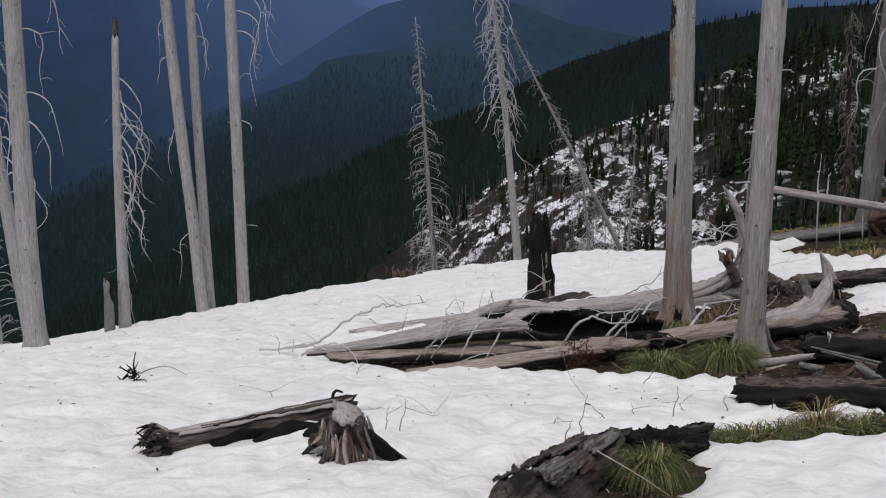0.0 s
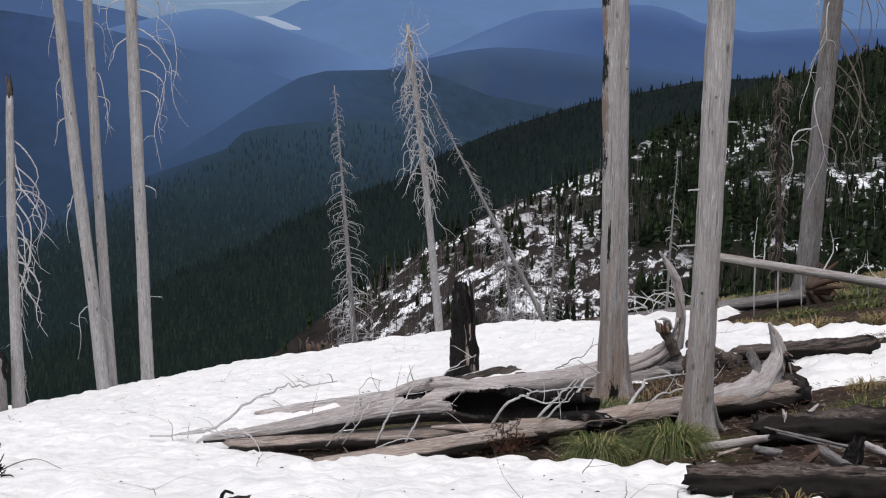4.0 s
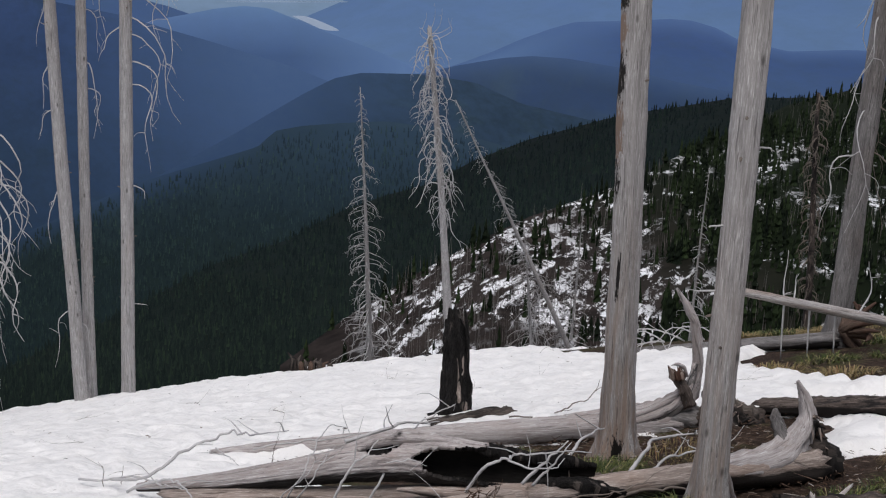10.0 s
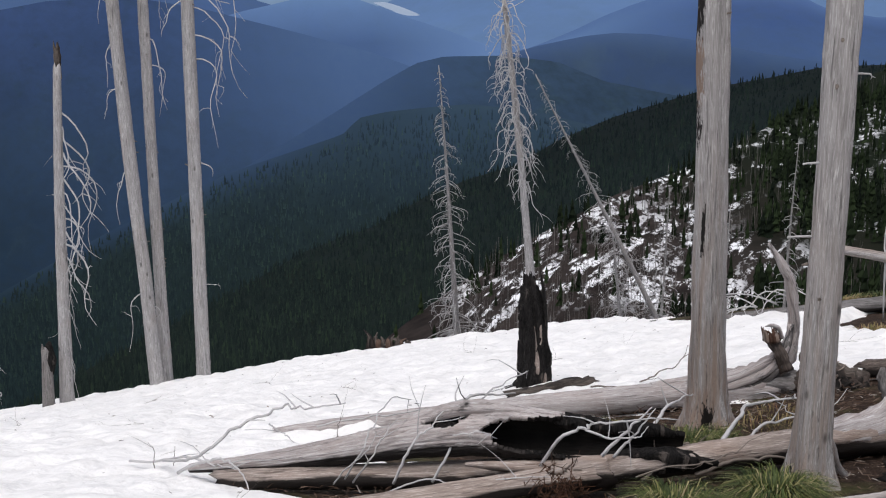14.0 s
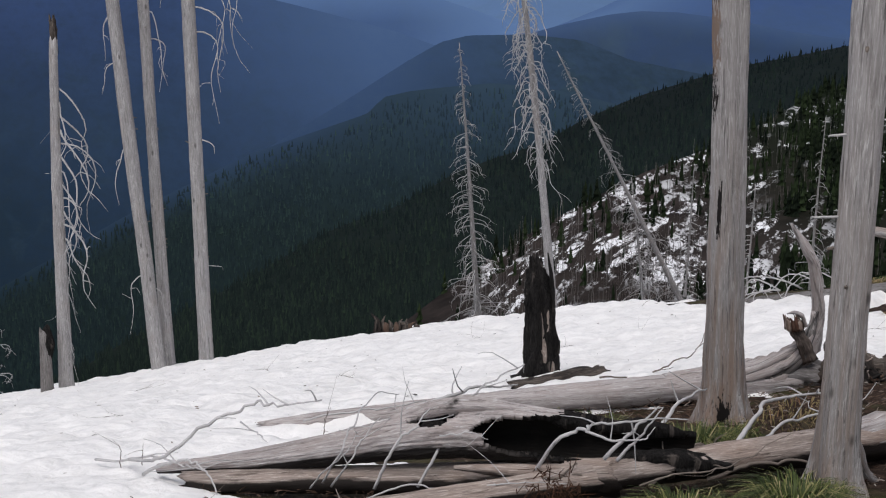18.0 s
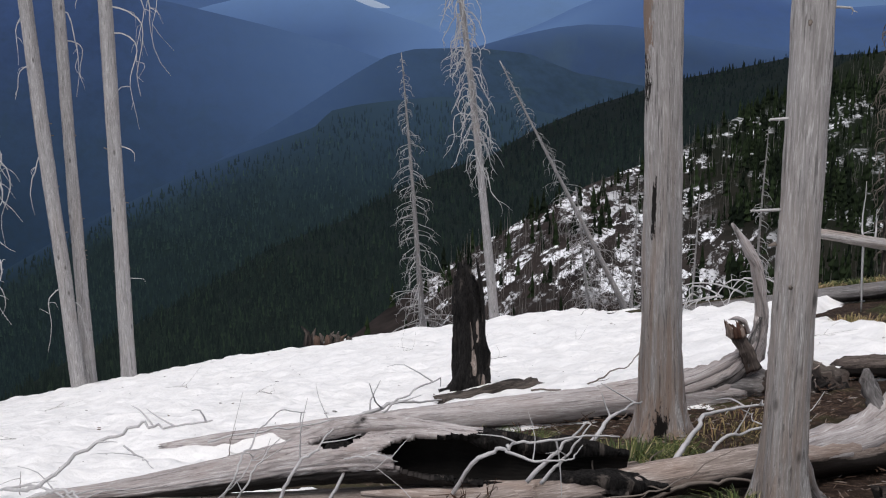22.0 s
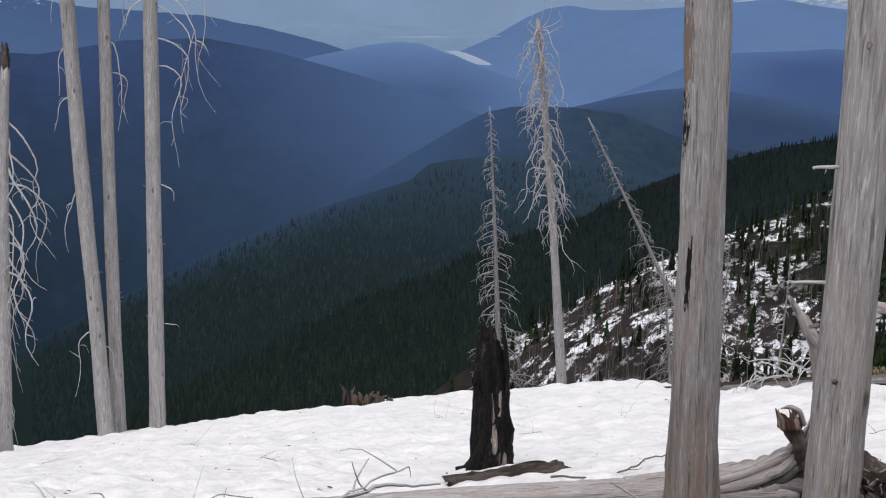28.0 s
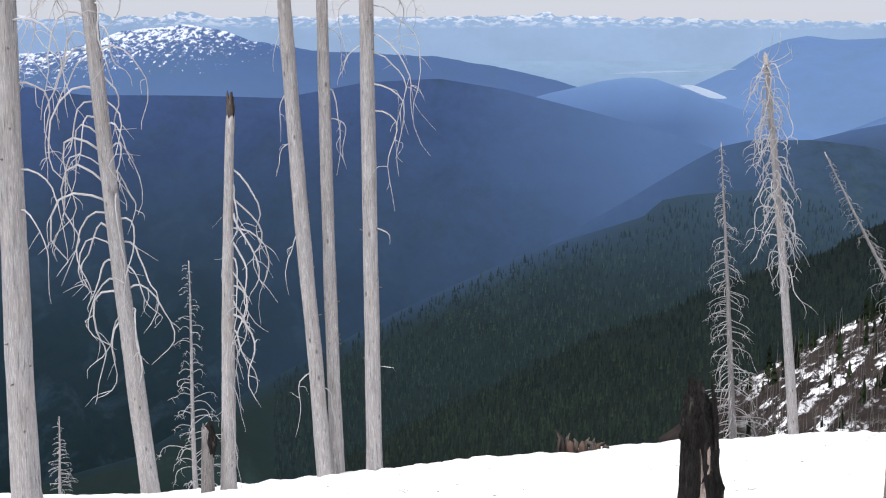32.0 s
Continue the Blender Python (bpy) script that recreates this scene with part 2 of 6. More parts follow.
# bare ground: humus, dead grass, moss
m = Mat("forest_soil", 0.95, 0.1)
p1 = m.space((1, 1, 1), True)
c = m.ramp(m.noise(p1, 14.0, 7, 0.68), [(0.3, (0.02, 0.014, 0.011)), (0.52, (0.055, 0.037, 0.028)), (0.72, (0.15, 0.105, 0.08))])
c = m.mix(m.math("MULTIPLY", m.mask(m.noise(p1, 1.6, 5, 0.6), 0.5, 0.66), 0.6), c, (0.075, 0.085, 0.028))
c = m.mix(m.mask(m.noise(p1, 60.0, 3, 0.5), 0.66, 0.72), c, (0.2, 0.16, 0.13))
SOIL = m.colour(c).bump(m.noise(p1, 30.0, 6, 0.7), 0.9, 0.05).m

m = Mat("green_grass", 0.6, 0.3)
GRASS = m.colour(m.ramp(m.island(), [(0.0, (0.022, 0.036, 0.009)), (0.5, (0.062, 0.086, 0.018)), (0.78, (0.14, 0.155, 0.042)), (0.9, (0.28, 0.25, 0.11)), (1.0, (0.38, 0.31, 0.18))])).m
m = Mat("dry_grass", 0.7, 0.25)
DRY = m.colour(m.ramp(m.island(), [(0.0, (0.13, 0.12, 0.045)), (0.5, (0.25, 0.19, 0.085)), (0.85, (0.36, 0.27, 0.15)), (1.0, (0.2, 0.1, 0.05))])).m
m = Mat("needle_litter", 0.9, 0.15)
LITTER = m.colour(m.ramp(m.island(), [(0.0, (0.035, 0.022, 0.016)), (0.55, (0.09, 0.056, 0.038)), (0.88, (0.18, 0.13, 0.1)), (1.0, (0.4, 0.37, 0.34))])).m
m = Mat("rusty_foliage", 0.9, 0.1)
RUST = m.colour(m.ramp(m.island(), [(0.0, (0.04, 0.022, 0.015)), (1.0, (0.13, 0.068, 0.042))])).m


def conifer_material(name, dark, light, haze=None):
    """Needle green; haze: axis and (position, glow) steps along it, painted in as emission as for the hills and varied
    from tree to tree.
    """
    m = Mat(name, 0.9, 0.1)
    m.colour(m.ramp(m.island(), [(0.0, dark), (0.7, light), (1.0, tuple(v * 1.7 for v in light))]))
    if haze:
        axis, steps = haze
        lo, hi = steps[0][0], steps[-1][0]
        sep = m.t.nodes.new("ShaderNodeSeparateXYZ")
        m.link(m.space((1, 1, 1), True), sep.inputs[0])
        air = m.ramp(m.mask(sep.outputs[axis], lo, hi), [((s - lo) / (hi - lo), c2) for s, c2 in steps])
        tree_tone = m.ramp(m.island(), [(0.0, (0.7, 0.72, 0.74)), (0.55, (0.95, 0.97, 0.96)), (0.86, (1.15, 1.2, 1.06)), (1.0, (1.4, 1.45, 1.1))])
        m.glow(m.mix(1.0, air, tree_tone, "MULTIPLY"), 1.0)
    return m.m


def hill_material(name, dark, light, haze=None, snow=None, scale=0.01, mottle=0.12, side=None, crest_haze=(), green=None):
    """Distant forested hillside; far ones glow: the haze in front of them is painted in as emission. haze: axis and
    (position, glow) steps along it; side: (x from, x to, glow) of haze painted brighter to one side;
    snow: (threshold, stretch, height from, height to, colour, glow, lean of the snow line along x); crest haze: (rise
    from, rise to, x from, x to, (height, glow) steps) of painted haze that fades the upper edge into the hill behind;
    green: glow of paler stands of trees."""
    m = Mat(name, 0.95, 0.05)
    p = m.space((1, 1, 1), True)
    c = m.mix(m.mask(m.noise(p, scale, 8, 0.68), 0.35, 0.7), dark, light)
    sep = m.t.nodes.new("ShaderNodeSeparateXYZ")
    m.link(m.space((1, 1, 1), True), sep.inputs[0])
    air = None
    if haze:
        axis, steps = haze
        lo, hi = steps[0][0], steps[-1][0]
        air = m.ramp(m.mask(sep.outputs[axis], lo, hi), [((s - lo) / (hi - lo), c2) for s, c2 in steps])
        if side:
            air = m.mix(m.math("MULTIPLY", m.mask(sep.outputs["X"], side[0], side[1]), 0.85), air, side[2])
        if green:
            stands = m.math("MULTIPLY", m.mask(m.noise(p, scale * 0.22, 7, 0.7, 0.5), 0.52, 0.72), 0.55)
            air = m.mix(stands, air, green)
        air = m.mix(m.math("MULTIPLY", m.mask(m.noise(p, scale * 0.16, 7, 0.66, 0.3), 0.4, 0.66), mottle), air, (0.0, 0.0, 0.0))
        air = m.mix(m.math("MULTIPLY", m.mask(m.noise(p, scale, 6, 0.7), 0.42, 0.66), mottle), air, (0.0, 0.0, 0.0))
        # painted haze: the crest's glow blends into the tone of what lies behind
        for u0, u1, x0, x1, veil in crest_haze:
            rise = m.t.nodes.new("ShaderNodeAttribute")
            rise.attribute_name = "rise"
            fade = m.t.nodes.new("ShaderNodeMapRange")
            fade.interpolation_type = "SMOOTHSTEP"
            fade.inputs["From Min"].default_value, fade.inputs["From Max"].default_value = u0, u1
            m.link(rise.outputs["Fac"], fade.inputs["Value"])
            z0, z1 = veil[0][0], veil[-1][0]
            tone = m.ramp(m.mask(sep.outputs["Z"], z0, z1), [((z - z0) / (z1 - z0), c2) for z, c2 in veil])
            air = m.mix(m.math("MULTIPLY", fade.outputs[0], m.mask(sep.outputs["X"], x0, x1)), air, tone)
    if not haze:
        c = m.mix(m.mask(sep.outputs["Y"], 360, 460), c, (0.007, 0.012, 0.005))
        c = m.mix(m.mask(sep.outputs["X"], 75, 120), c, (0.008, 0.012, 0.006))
    if snow:
        lay = m.space((1, 1, 1), True)
        if not haze:
            spin = m.t.nodes.new("ShaderNodeVectorRotate")
            spin.rotation_type = "Z_AXIS"
            spin.inputs["Angle"].default_value = radians(-66)
            m.link(lay, spin.inputs["Vector"])
            lay = spin.outputs["Vector"]
        size = m.t.nodes.new("ShaderNodeVectorMath")
        size.operation = "MULTIPLY"
        size.inputs[1].default_value = snow[1]
        m.link(lay, size.inputs[0])
        lie = m.noise(size.outputs["Vector"], 1.0, 9, 0.71, 0.3)
        if snow[6]:
            line = m.math("ADD", sep.outputs["Z"], m.math("MULTIPLY", m.math("ADD", sep.outputs["X"], 1240.0), snow[6]))
            lie = m.math("ADD", lie, m.math("MULTIPLY", m.math("ADD", m.mask(line, snow[2], snow[3]), -1.0), 0.24))
        lim = m.mask(lie, snow[0], snow[0] + 0.04)
        if not snow[6]:
            lim = m.math("MULTIPLY", lim, m.mask(sep.outputs["Z"], snow[2], snow[3]))
        if not haze:
            lim = m.math("MULTIPLY", lim, m.mask(m.noise(m.space((0.9, 0.3, 0.45), True), 1.0, 5, 0.65, 0.5), 0.43, 0.5))
            lim = m.math("MULTIPLY", lim, m.math("MULTIPLY", m.mask(m.noise(p, 0.016, 4, 0.55), 0.39, 0.48), m.mask(sep.outputs["Y"], 450, 370)))
            bare = m.mask(m.noise(p, 0.045, 4, 0.6), 0.56, 0.46)
            lim = m.math("MULTIPLY", lim, m.math("SUBTRACT", 1.0, m.math("MULTIPLY", bare, m.mask(sep.outputs["X"], 60, 95))))
            lim = m.math("MULTIPLY", lim, m.mask(m.math("ADD", sep.outputs["X"], m.math("MULTIPLY", m.noise(p, 0.08, 4, 0.6), 24.0)), 31, 41))
        c = m.mix(lim, c, snow[4])
        if haze:
            air = m.mix(lim, air, snow[5])
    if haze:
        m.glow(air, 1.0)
    return m.colour(c).m


# ---- mesh helpers ----
def mesh_of(name, verts, faces, mats, smooth=True, index=None, grain=None):
    me = bpy.data.meshes.new(name)
    me.from_pydata(verts if isinstance(verts, list) else verts.tolist(), [], faces)
    for mt in mats if isinstance(mats, (list, tuple)) else [mats]:
        me.materials.append(mt)
    if smooth:
        me.polygons.foreach_set("use_smooth", [True] * len(me.polygons))
    if index is not None:
        me.polygons.foreach_set("material_index", index)
    if len(verts) < 20000 or grain is not None:
        along = me.attributes.new("grain", "FLOAT_VECTOR", "POINT")
        along.data.foreach_set("vector", np.asarray(verts if grain is None else grain, float).ravel())
    me.update()
    return me


def part(name, me, parent, label="", m=None):
    ob = new(name, me)
    ob.parent = parent
    if m is not None:
        ob.matrix_basis = m
    return tagged(ob, label)


def thing(name, x, y, z, label, category, group="", kind="", m=None):
    ob = new(name)
    ob.matrix_basis = m if m is not None else Matrix.Translation((x, y, z))
    return tagged(ob, label, category, group, kind)


def smooth_path(pts, n):
    """n points along a Catmull-Rom curve through pts."""
    p = np.asarray(pts, float)
    q = np.vstack([2 * p[0] - p[1], p, 2 * p[-1] - p[-2]])
    out = []
    for s in np.linspace(0, len(p) - 1, n):
        i = min(int(s), len(p) - 2)
        u = s - i
        a, b, c, d = q[i : i + 4]
        out.append(0.5 * (2 * b + (c - a) * u + (2 * a - 5 * b + 4 * c - d) * u * u + (3 * b - a - 3 * c + d) * u**3))
    return np.array(out)


def tube(pts, radii, sides=6, rough=0.0, rng=None, caps=True, lobes=None):
    """Vertices and faces of a tube. rough: relief relative to the radius, running along the tube."""
    p, r = np.asarray(pts, float), np.asarray(radii, float)
    tan = np.gradient(p, axis=0)
    tan /= np.linalg.norm(tan, axis=1)[:, None] + 1e-9
    up = np.array([1.0, 0, 0]) if abs(tan[0][0]) < 0.8 else np.array([0, 1.0, 0])
    ang = np.linspace(0, 2 * math.pi, sides, endpoint=False)
    ridge = np.zeros(sides)
    if rough and rng is not None:
        ridge = rng.normal(0, rough, sides)
    verts = []
    for i in range(len(p)):
        a = up - tan[i] * (up @ tan[i])
        a /= np.linalg.norm(a) + 1e-9
        up = a
        b = np.cross(tan[i], a)
        if rough and rng is not None:
            ridge = 0.86 * ridge + 0.5 * rng.normal(0, rough, sides)
        k = r[i] * (1 + ridge)
        if lobes is not None:
            k = k * lobes(i, ang)
        verts.append(p[i] + np.outer(k * np.cos(ang), a) + np.outer(k * np.sin(ang), b))
    n = len(p)
    v = np.vstack(verts)
    faces = [(i * sides + j, i * sides + (j + 1) % sides, (i + 1) * sides + (j + 1) % sides, (i + 1) * sides + j) for i in range(n - 1) for j in range(sides)]
    if caps:
        v = np.vstack([v, p[:1], p[-1:]])
        c0, c1 = n * sides, n * sides + 1
        faces += [(c0, (j + 1) % sides, j) for j in range(sides)]
        faces += [(c1, (n - 1) * sides + j, (n - 1) * sides + (j + 1) % sides) for j in range(sides)]
    return v, faces


def grain_of(pts, radii, sides):
    """Wood coordinates of a tube's vertices: two across the wood, one along it."""
    p = np.asarray(pts, float)
    s = np.concatenate([[0], np.cumsum(np.linalg.norm(np.diff(p, axis=0), axis=1))]) + 3.7 * p[0][0] + p[0][1]
    a = np.linspace(0, 2 * math.pi, sides, endpoint=False)
    g = [np.stack([rr * np.cos(a), rr * np.sin(a), np.full(sides, ss)], 1) for rr, ss in zip(radii, s)]
    return np.vstack(g + [[[0, 0, s[0]], [0, 0, s[-1]]]])


def joined(pieces):
    """One vertex array and face list out of several."""
    vs, fs, at = [], [], 0
    for v, f in pieces:
        vs.append(np.asarray(v, float))
        fs += [tuple(i + at for i in face) for face in f]
        at += len(v)
    return np.vstack(vs), fs


def fnoise(x, y, s, seed=0):
    return noise.noise((x * s + seed * 17.3, y * s - seed * 9.1, seed * 3.7))


# ---- the lie of the land ----
def near_land(x, y):
    """Height of the near slope: it falls away ahead and to one side, with a brow beyond which it steepens."""
    cx, cy = np.clip(x, -14, 13), np.clip(y, -10, 40)
    z = -0.12874 - 0.02786 * cx - 0.17769 * cy + 0.0045 * cx**2 + 0.00656 * cx * cy - 0.0027 * cy**2
    z = z - 0.2 * np.exp(-((x - 3.5) ** 2 + (y - 10.8) ** 2) / 10.6) - 0.08 * np.exp(-((x - 2.7) ** 2 + (y - 15.6) ** 2) / 4.0) + 0.2 * np.exp(-((x - 1.2) ** 2 + (y - 22.5) ** 2) / 22.0)
    z = z - 0.22 * np.exp(-((x + 4.2) ** 2 + (y - 18.5) ** 2) / 14.0)
    z = z + (x - cx) * np.where(x > cx, 0.22, 0.12) + (y - cy) * np.where(y > cy, -0.45, -0.2)
    z = z - 0.2 * np.exp(-(((x - 4.15) / 1.35) ** 4 + ((y - 8.1 + 0.45 * (x - 4.15)) / 0.6) ** 4))
    z = z - 0.27 * np.exp(-((x + 5.8) ** 2 + (y - 22.3) ** 2) / 7.0)
    z = z - 0.06 * np.clip((y - 15) / 5, 0, 1)
    brow = np.clip(y - (24.5 - 0.85 * np.clip(x - 1.5, 0, 8)), 0, None)
    z = z - 0.016 * np.minimum(brow, 14) ** 2 - 0.35 * np.clip(brow - 14, 0, None)
    return z


def land(x, y):
    z = near_land(np.asarray(x, float), np.asarray(y, float))
    z = np.minimum(z, 25.0)
    floor = -1300.0
    return np.where(z < floor + 60, floor + 60 * np.exp(np.clip((z - floor - 60) / 60, -30, 0)), z)


def spot(x, y, up=0.0):
    return (x, y, float(land(x, y)) + up)


# ---- ground, snow ----
def grid_mesh(name, xs, ys, z, mat):
    nx, ny = len(xs), len(ys)
    gx, gy = np.meshgrid(xs, ys)
    v = np.stack([gx.ravel(), gy.ravel(), z.ravel()], 1)
    i = (np.arange(ny - 1)[:, None] * nx + np.arange(nx - 1)).ravel()
    return mesh_of(name, v, np.stack([i, i + 1, i + nx + 1, i + nx], 1).tolist(), mat)


def stretched(lo, hi, mid, fine, n):
    """Coordinates that are close together near mid and spread out to lo and hi."""
    u = np.linspace(-1, 1, n)
    k = np.sinh(u * 7.0) / math.sinh(7.0)
    out = mid + np.where(k < 0, -k * (lo - mid), k * (hi - mid)) + u * fine * n / 2
    return np.sort(out)


rng = np.random.default_rng(5)
xs, ys = stretched(-4300, 4300, 2.5, 0.12, 190), stretched(-3000, 4300, 12.0, 0.16, 220)
gx, gy = np.meshgrid(xs, ys)
gz = land(gx, gy) - 0.08
near = (np.abs(gx) < 20) & (gy > -8) & (gy < 45)
gz[near] += np.array([0.05 * fnoise(a, b, 1.3, 1) + 0.025 * fnoise(a, b, 4.0, 2) for a, b in zip(gx[near], gy[near])])
ground = tagged(new("ground", grid_mesh("ground", xs, ys, gz, SOIL)), "bare mountain ground with dead grass and needle litter", "ground", kind="structure")

# places where the snow has melted away: centre, half lengths, turn
MELTED = [(1.1, 11.4, 0.85, 0.26, -0.25), (1.65, 10.95, 0.9, 0.2, -0.2), (2.6, 13.25, 1.7, 0.34, 0.05), (4.25, 9.0, 0.75, 0.4, -0.3), (5.35, 11.3, 0.8, 0.6, 0.0), (5.0, 8.7, 1.0, 0.7, -0.4), (3.95, 13.15, 0.65, 0.4, 0.0), (5.5, 10.85, 1.2, 0.8, -0.1), (4.75, 12.75, 0.7, 0.6, 0.4), (4.25, 7.95, 1.4, 0.5, -0.2), (4.65, 9.75, 1.35, 1.0, -0.25), (3.0, 10.95, 1.35, 0.72, 0.15), (2.9, 10.15, 0.5, 0.4, 0.3), (3.3, 9.72, 0.42, 0.3, -0.3), (1.55, 10.84, 0.75, 0.2, 0.12), (3.3, 12.3, 1.3, 0.75, 0.0), (4.95, 13.3, 0.75, 0.5, -0.4),
          (1.42, 6.15, 0.42, 0.85, -0.55), (2.75, 7.15, 0.95, 0.26, 0.1), (8.6, 16.0, 2.2, 2.6, 0.35), (9.5, 22.0, 4.6, 3.4, 0.3), (6.6, 13.6, 0.75, 0.28, -0.75), (5.75, 10.4, 0.9, 0.55, 0.0), (2.75, 12.15, 1.15, 0.85, 0.05), (2.1, 12.75, 1.25, 0.75, 0.0), (2.6, 12.95, 1.2, 0.55, 0.0), (3.2, 13.0, 0.9, 0.5, 0.0), (4.6, 10.9, 0.95, 0.6, 0.2), (4.25, 12.5, 0.95, 0.75, 0.0)]


def snow_depth(x, y):
    q = np.full(np.shape(x), 9.0)
    for cx, cy, rx, ry, turn in MELTED:
        c, s = math.cos(turn), math.sin(turn)
        dx, dy = x - cx, y - cy
        e = np.hypot((dx * c + dy * s) / rx, (dy * c - dx * s) / ry)
        q = np.minimum(q, (e - 1) * min(rx, ry))
    return q


sx = np.concatenate([np.arange(-16, -4, 0.16), np.arange(-4, 7.5, 0.062), np.arange(7.5, 14, 0.16)])
sy = np.concatenate([np.arange(-5, 4, 0.16), np.arange(4, 16, 0.062), np.arange(16, 30, 0.1), np.arange(30, 48, 0.35)])
gx, gy = np.meshgrid(sx, sy)
edge = np.array([0.13 * fnoise(a, b, 1.7, 4) + 0.09 * fnoise(a, b, 5.0, 5) + 0.04 * fnoise(a, b, 13.0, 6) for a, b in zip(gx.ravel(), gy.ravel())]).reshape(gx.shape)
cups = np.array([0.05 * fnoise(a, b, 0.55, 7) + 0.036 * fnoise(a, b, 1.9, 8) + 0.085 * abs(fnoise(a, b, 3.4, 9)) + 0.02 * fnoise(a, b, 7.0, 10) for a, b in zip(gx.ravel(), gy.ravel())]).reshape(gx.shape)
d = snow_depth(gx, gy) + edge
lift = 0.1 * np.clip(d / 0.14, -4, 1) - 0.1 + cups * np.clip((d + 0.1) / 0.3, 0, 1)
snow = tagged(new("snow_cover", grid_mesh("snow_cover", sx, sy, land(gx, gy) + lift, SNOW)), "old granular snow with melt hollows covering the slope", "snow", kind="structure")

# ---- hills and far mountains ----
EYE = np.array([1.2, 3.0, 0.9])


class Hill:
    """A hillside seen across the valley: crest by azimuth and elevation in degrees, distances of foot and crest, and elevation of the foot."""

    def __init__(self, crest, far, foot, foot_el, relief=1.0, seed=1, power=0.85, jag=0.0):
        self.az, self.el = np.array(crest).T
        self.far, self.foot, self.foot_el, self.relief, self.seed, self.power, self.jag = far, foot, foot_el, relief, seed, power, jag

    def at(self, az, u, rough=True):
        az, u = np.asarray(az, float), np.asarray(u, float)
        d1 = np.interp(az, *np.array(self.far).T)
        d0 = np.interp(az, *np.array(self.foot).T)
        dist = d0 * (d1 / d0) ** u
        z0, z1 = d0 * math.tan(radians(self.foot_el)), d1 * np.tan(np.radians(np.interp(az, self.az, self.el)))
        z = z0 + (z1 - z0) * u**self.power
        x, y = dist * np.sin(np.radians(az)), dist * np.cos(np.radians(az))
        if rough:
            s = 2.2 / np.mean(d1)
            n = np.array([noise.noise((a * s, b * s * 0.6, self.seed)) + 0.5 * noise.noise((a * s * 2.6, b * s * 1.5, self.seed + 5)) + 0.22 * noise.noise((a * s * 7, b * s * 5, self.seed + 9)) for a, b in zip(x.ravel(), y.ravel())]).reshape(x.shape)
            if self.jag:
                z = z + self.jag * u**4 * dist * np.array([noise.noise((a * 0.55, self.seed, 0)) + 0.6 * noise.noise((a * 1.7, self.seed, 4)) + 0.4 * noise.noise((a * 4.2, self.seed, 8)) for a in az.ravel()]).reshape(x.shape)
            z = z + n * self.relief * dist * 0.03 * (1 - 0.82 * u**3) * np.clip(u * 4, 0.1, 1)
        return np.stack([x, y, z], -1) + EYE

    def build(self, name, mat, label, category, n_az=160, n_u=50, back=True):
        az = np.linspace(self.az[0], self.az[-1], n_az)
        u = np.linspace(0, 1, n_u)
        a, b = np.meshgrid(az, u)
        p = self.at(a, b)
        if back:
            tail = p[-1:].copy()
            off = tail - EYE
            tail = EYE + off * np.array([1.08, 1.08, 1.0]) - np.array([0, 0, 1.0]) * (np.linalg.norm(off, axis=-1, keepdims=True) * 0.08)
            p = np.concatenate([p, tail], 0)
        r, cn = p.shape[:2]
        i = (np.arange(r - 1)[:, None] * cn + np.arange(cn - 1)).ravel()
        me = mesh_of(name, p.reshape(-1, 3), np.stack([i, i + 1, i + cn + 1, i + cn], 1).tolist(), mat)
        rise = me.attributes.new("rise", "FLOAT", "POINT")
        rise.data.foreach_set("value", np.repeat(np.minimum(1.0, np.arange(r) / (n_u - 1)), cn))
        return tagged(new(name, me), label, category, kind="structure")


NEAR = Hill([(1.0, -17.4), (2.5, -16.3), (4.4, -14.9), (6.8, -13.3), (9.2, -11.9), (11.6, -10.6), (14.0, -9.6), (15.9, -8.7), (17.5, -7.7), (19.7, -6.5), (21.9, -5.2), (24.1, -4.4), (26.6, -3.5), (32, -2.2), (45, -1.0)],
            [(0, 260), (10, 330), (17, 420), (26, 620), (45, 700)], [(0, 150), (45, 170)], -27, 0.55, 3)
MID = Hill([(-42, -25.9), (-24, -24), (-15, -19.5), (-10.8, -17.4), (-5.8, -15.2), (-1.8, -13.1), (1.3, -12.0), (3.5, -10.7), (5.2, -10.0), (7.4, -9.3), (9.2, -8.2), (11.6, -7.15), (15.2, -6.0), (19.7, -5.1), (24, -4.7), (32, -4.5), (45, -4.0)],
           [(-24, 700), (-14, 850), (0, 1200), (12, 1550), (45, 1650)], [(-24, 600), (-14, 620), (45, 400)], -26, 0.6, 11)
ROUND = Hill([(-42, -21.8), (-22, -19), (-15.5, -15.4), (-11.2, -13.0), (-5.9, -10.5), (-1.1, -7.6), (1.7, -5.9), (3, -5.2), (4.2, -4.95), (6.6, -4.93), (9.0, -5.2), (11, -6.0), (14, -6.5)],
             [(-22, 1900), (5, 2300), (14, 2350)], [(-22, 1720), (14, 1750)], -22, 0.6, 17)
SPUR = Hill([(-42, -21.8), (-22, -18), (-15, -14.5), (-10, -12.1), (-5, -9.9), (-2, -8.95), (-0.1, -8.3), (0.6, -7.6), (1.7, -7.36), (3.4, -7.17), (5.3, -7.0), (8, -7.3), (12, -8.2), (16, -9)],
            [(-22, 1700), (5, 1900), (16, 1900)], [(-22, 1560), (16, 1600)], -22, 0.5, 19)
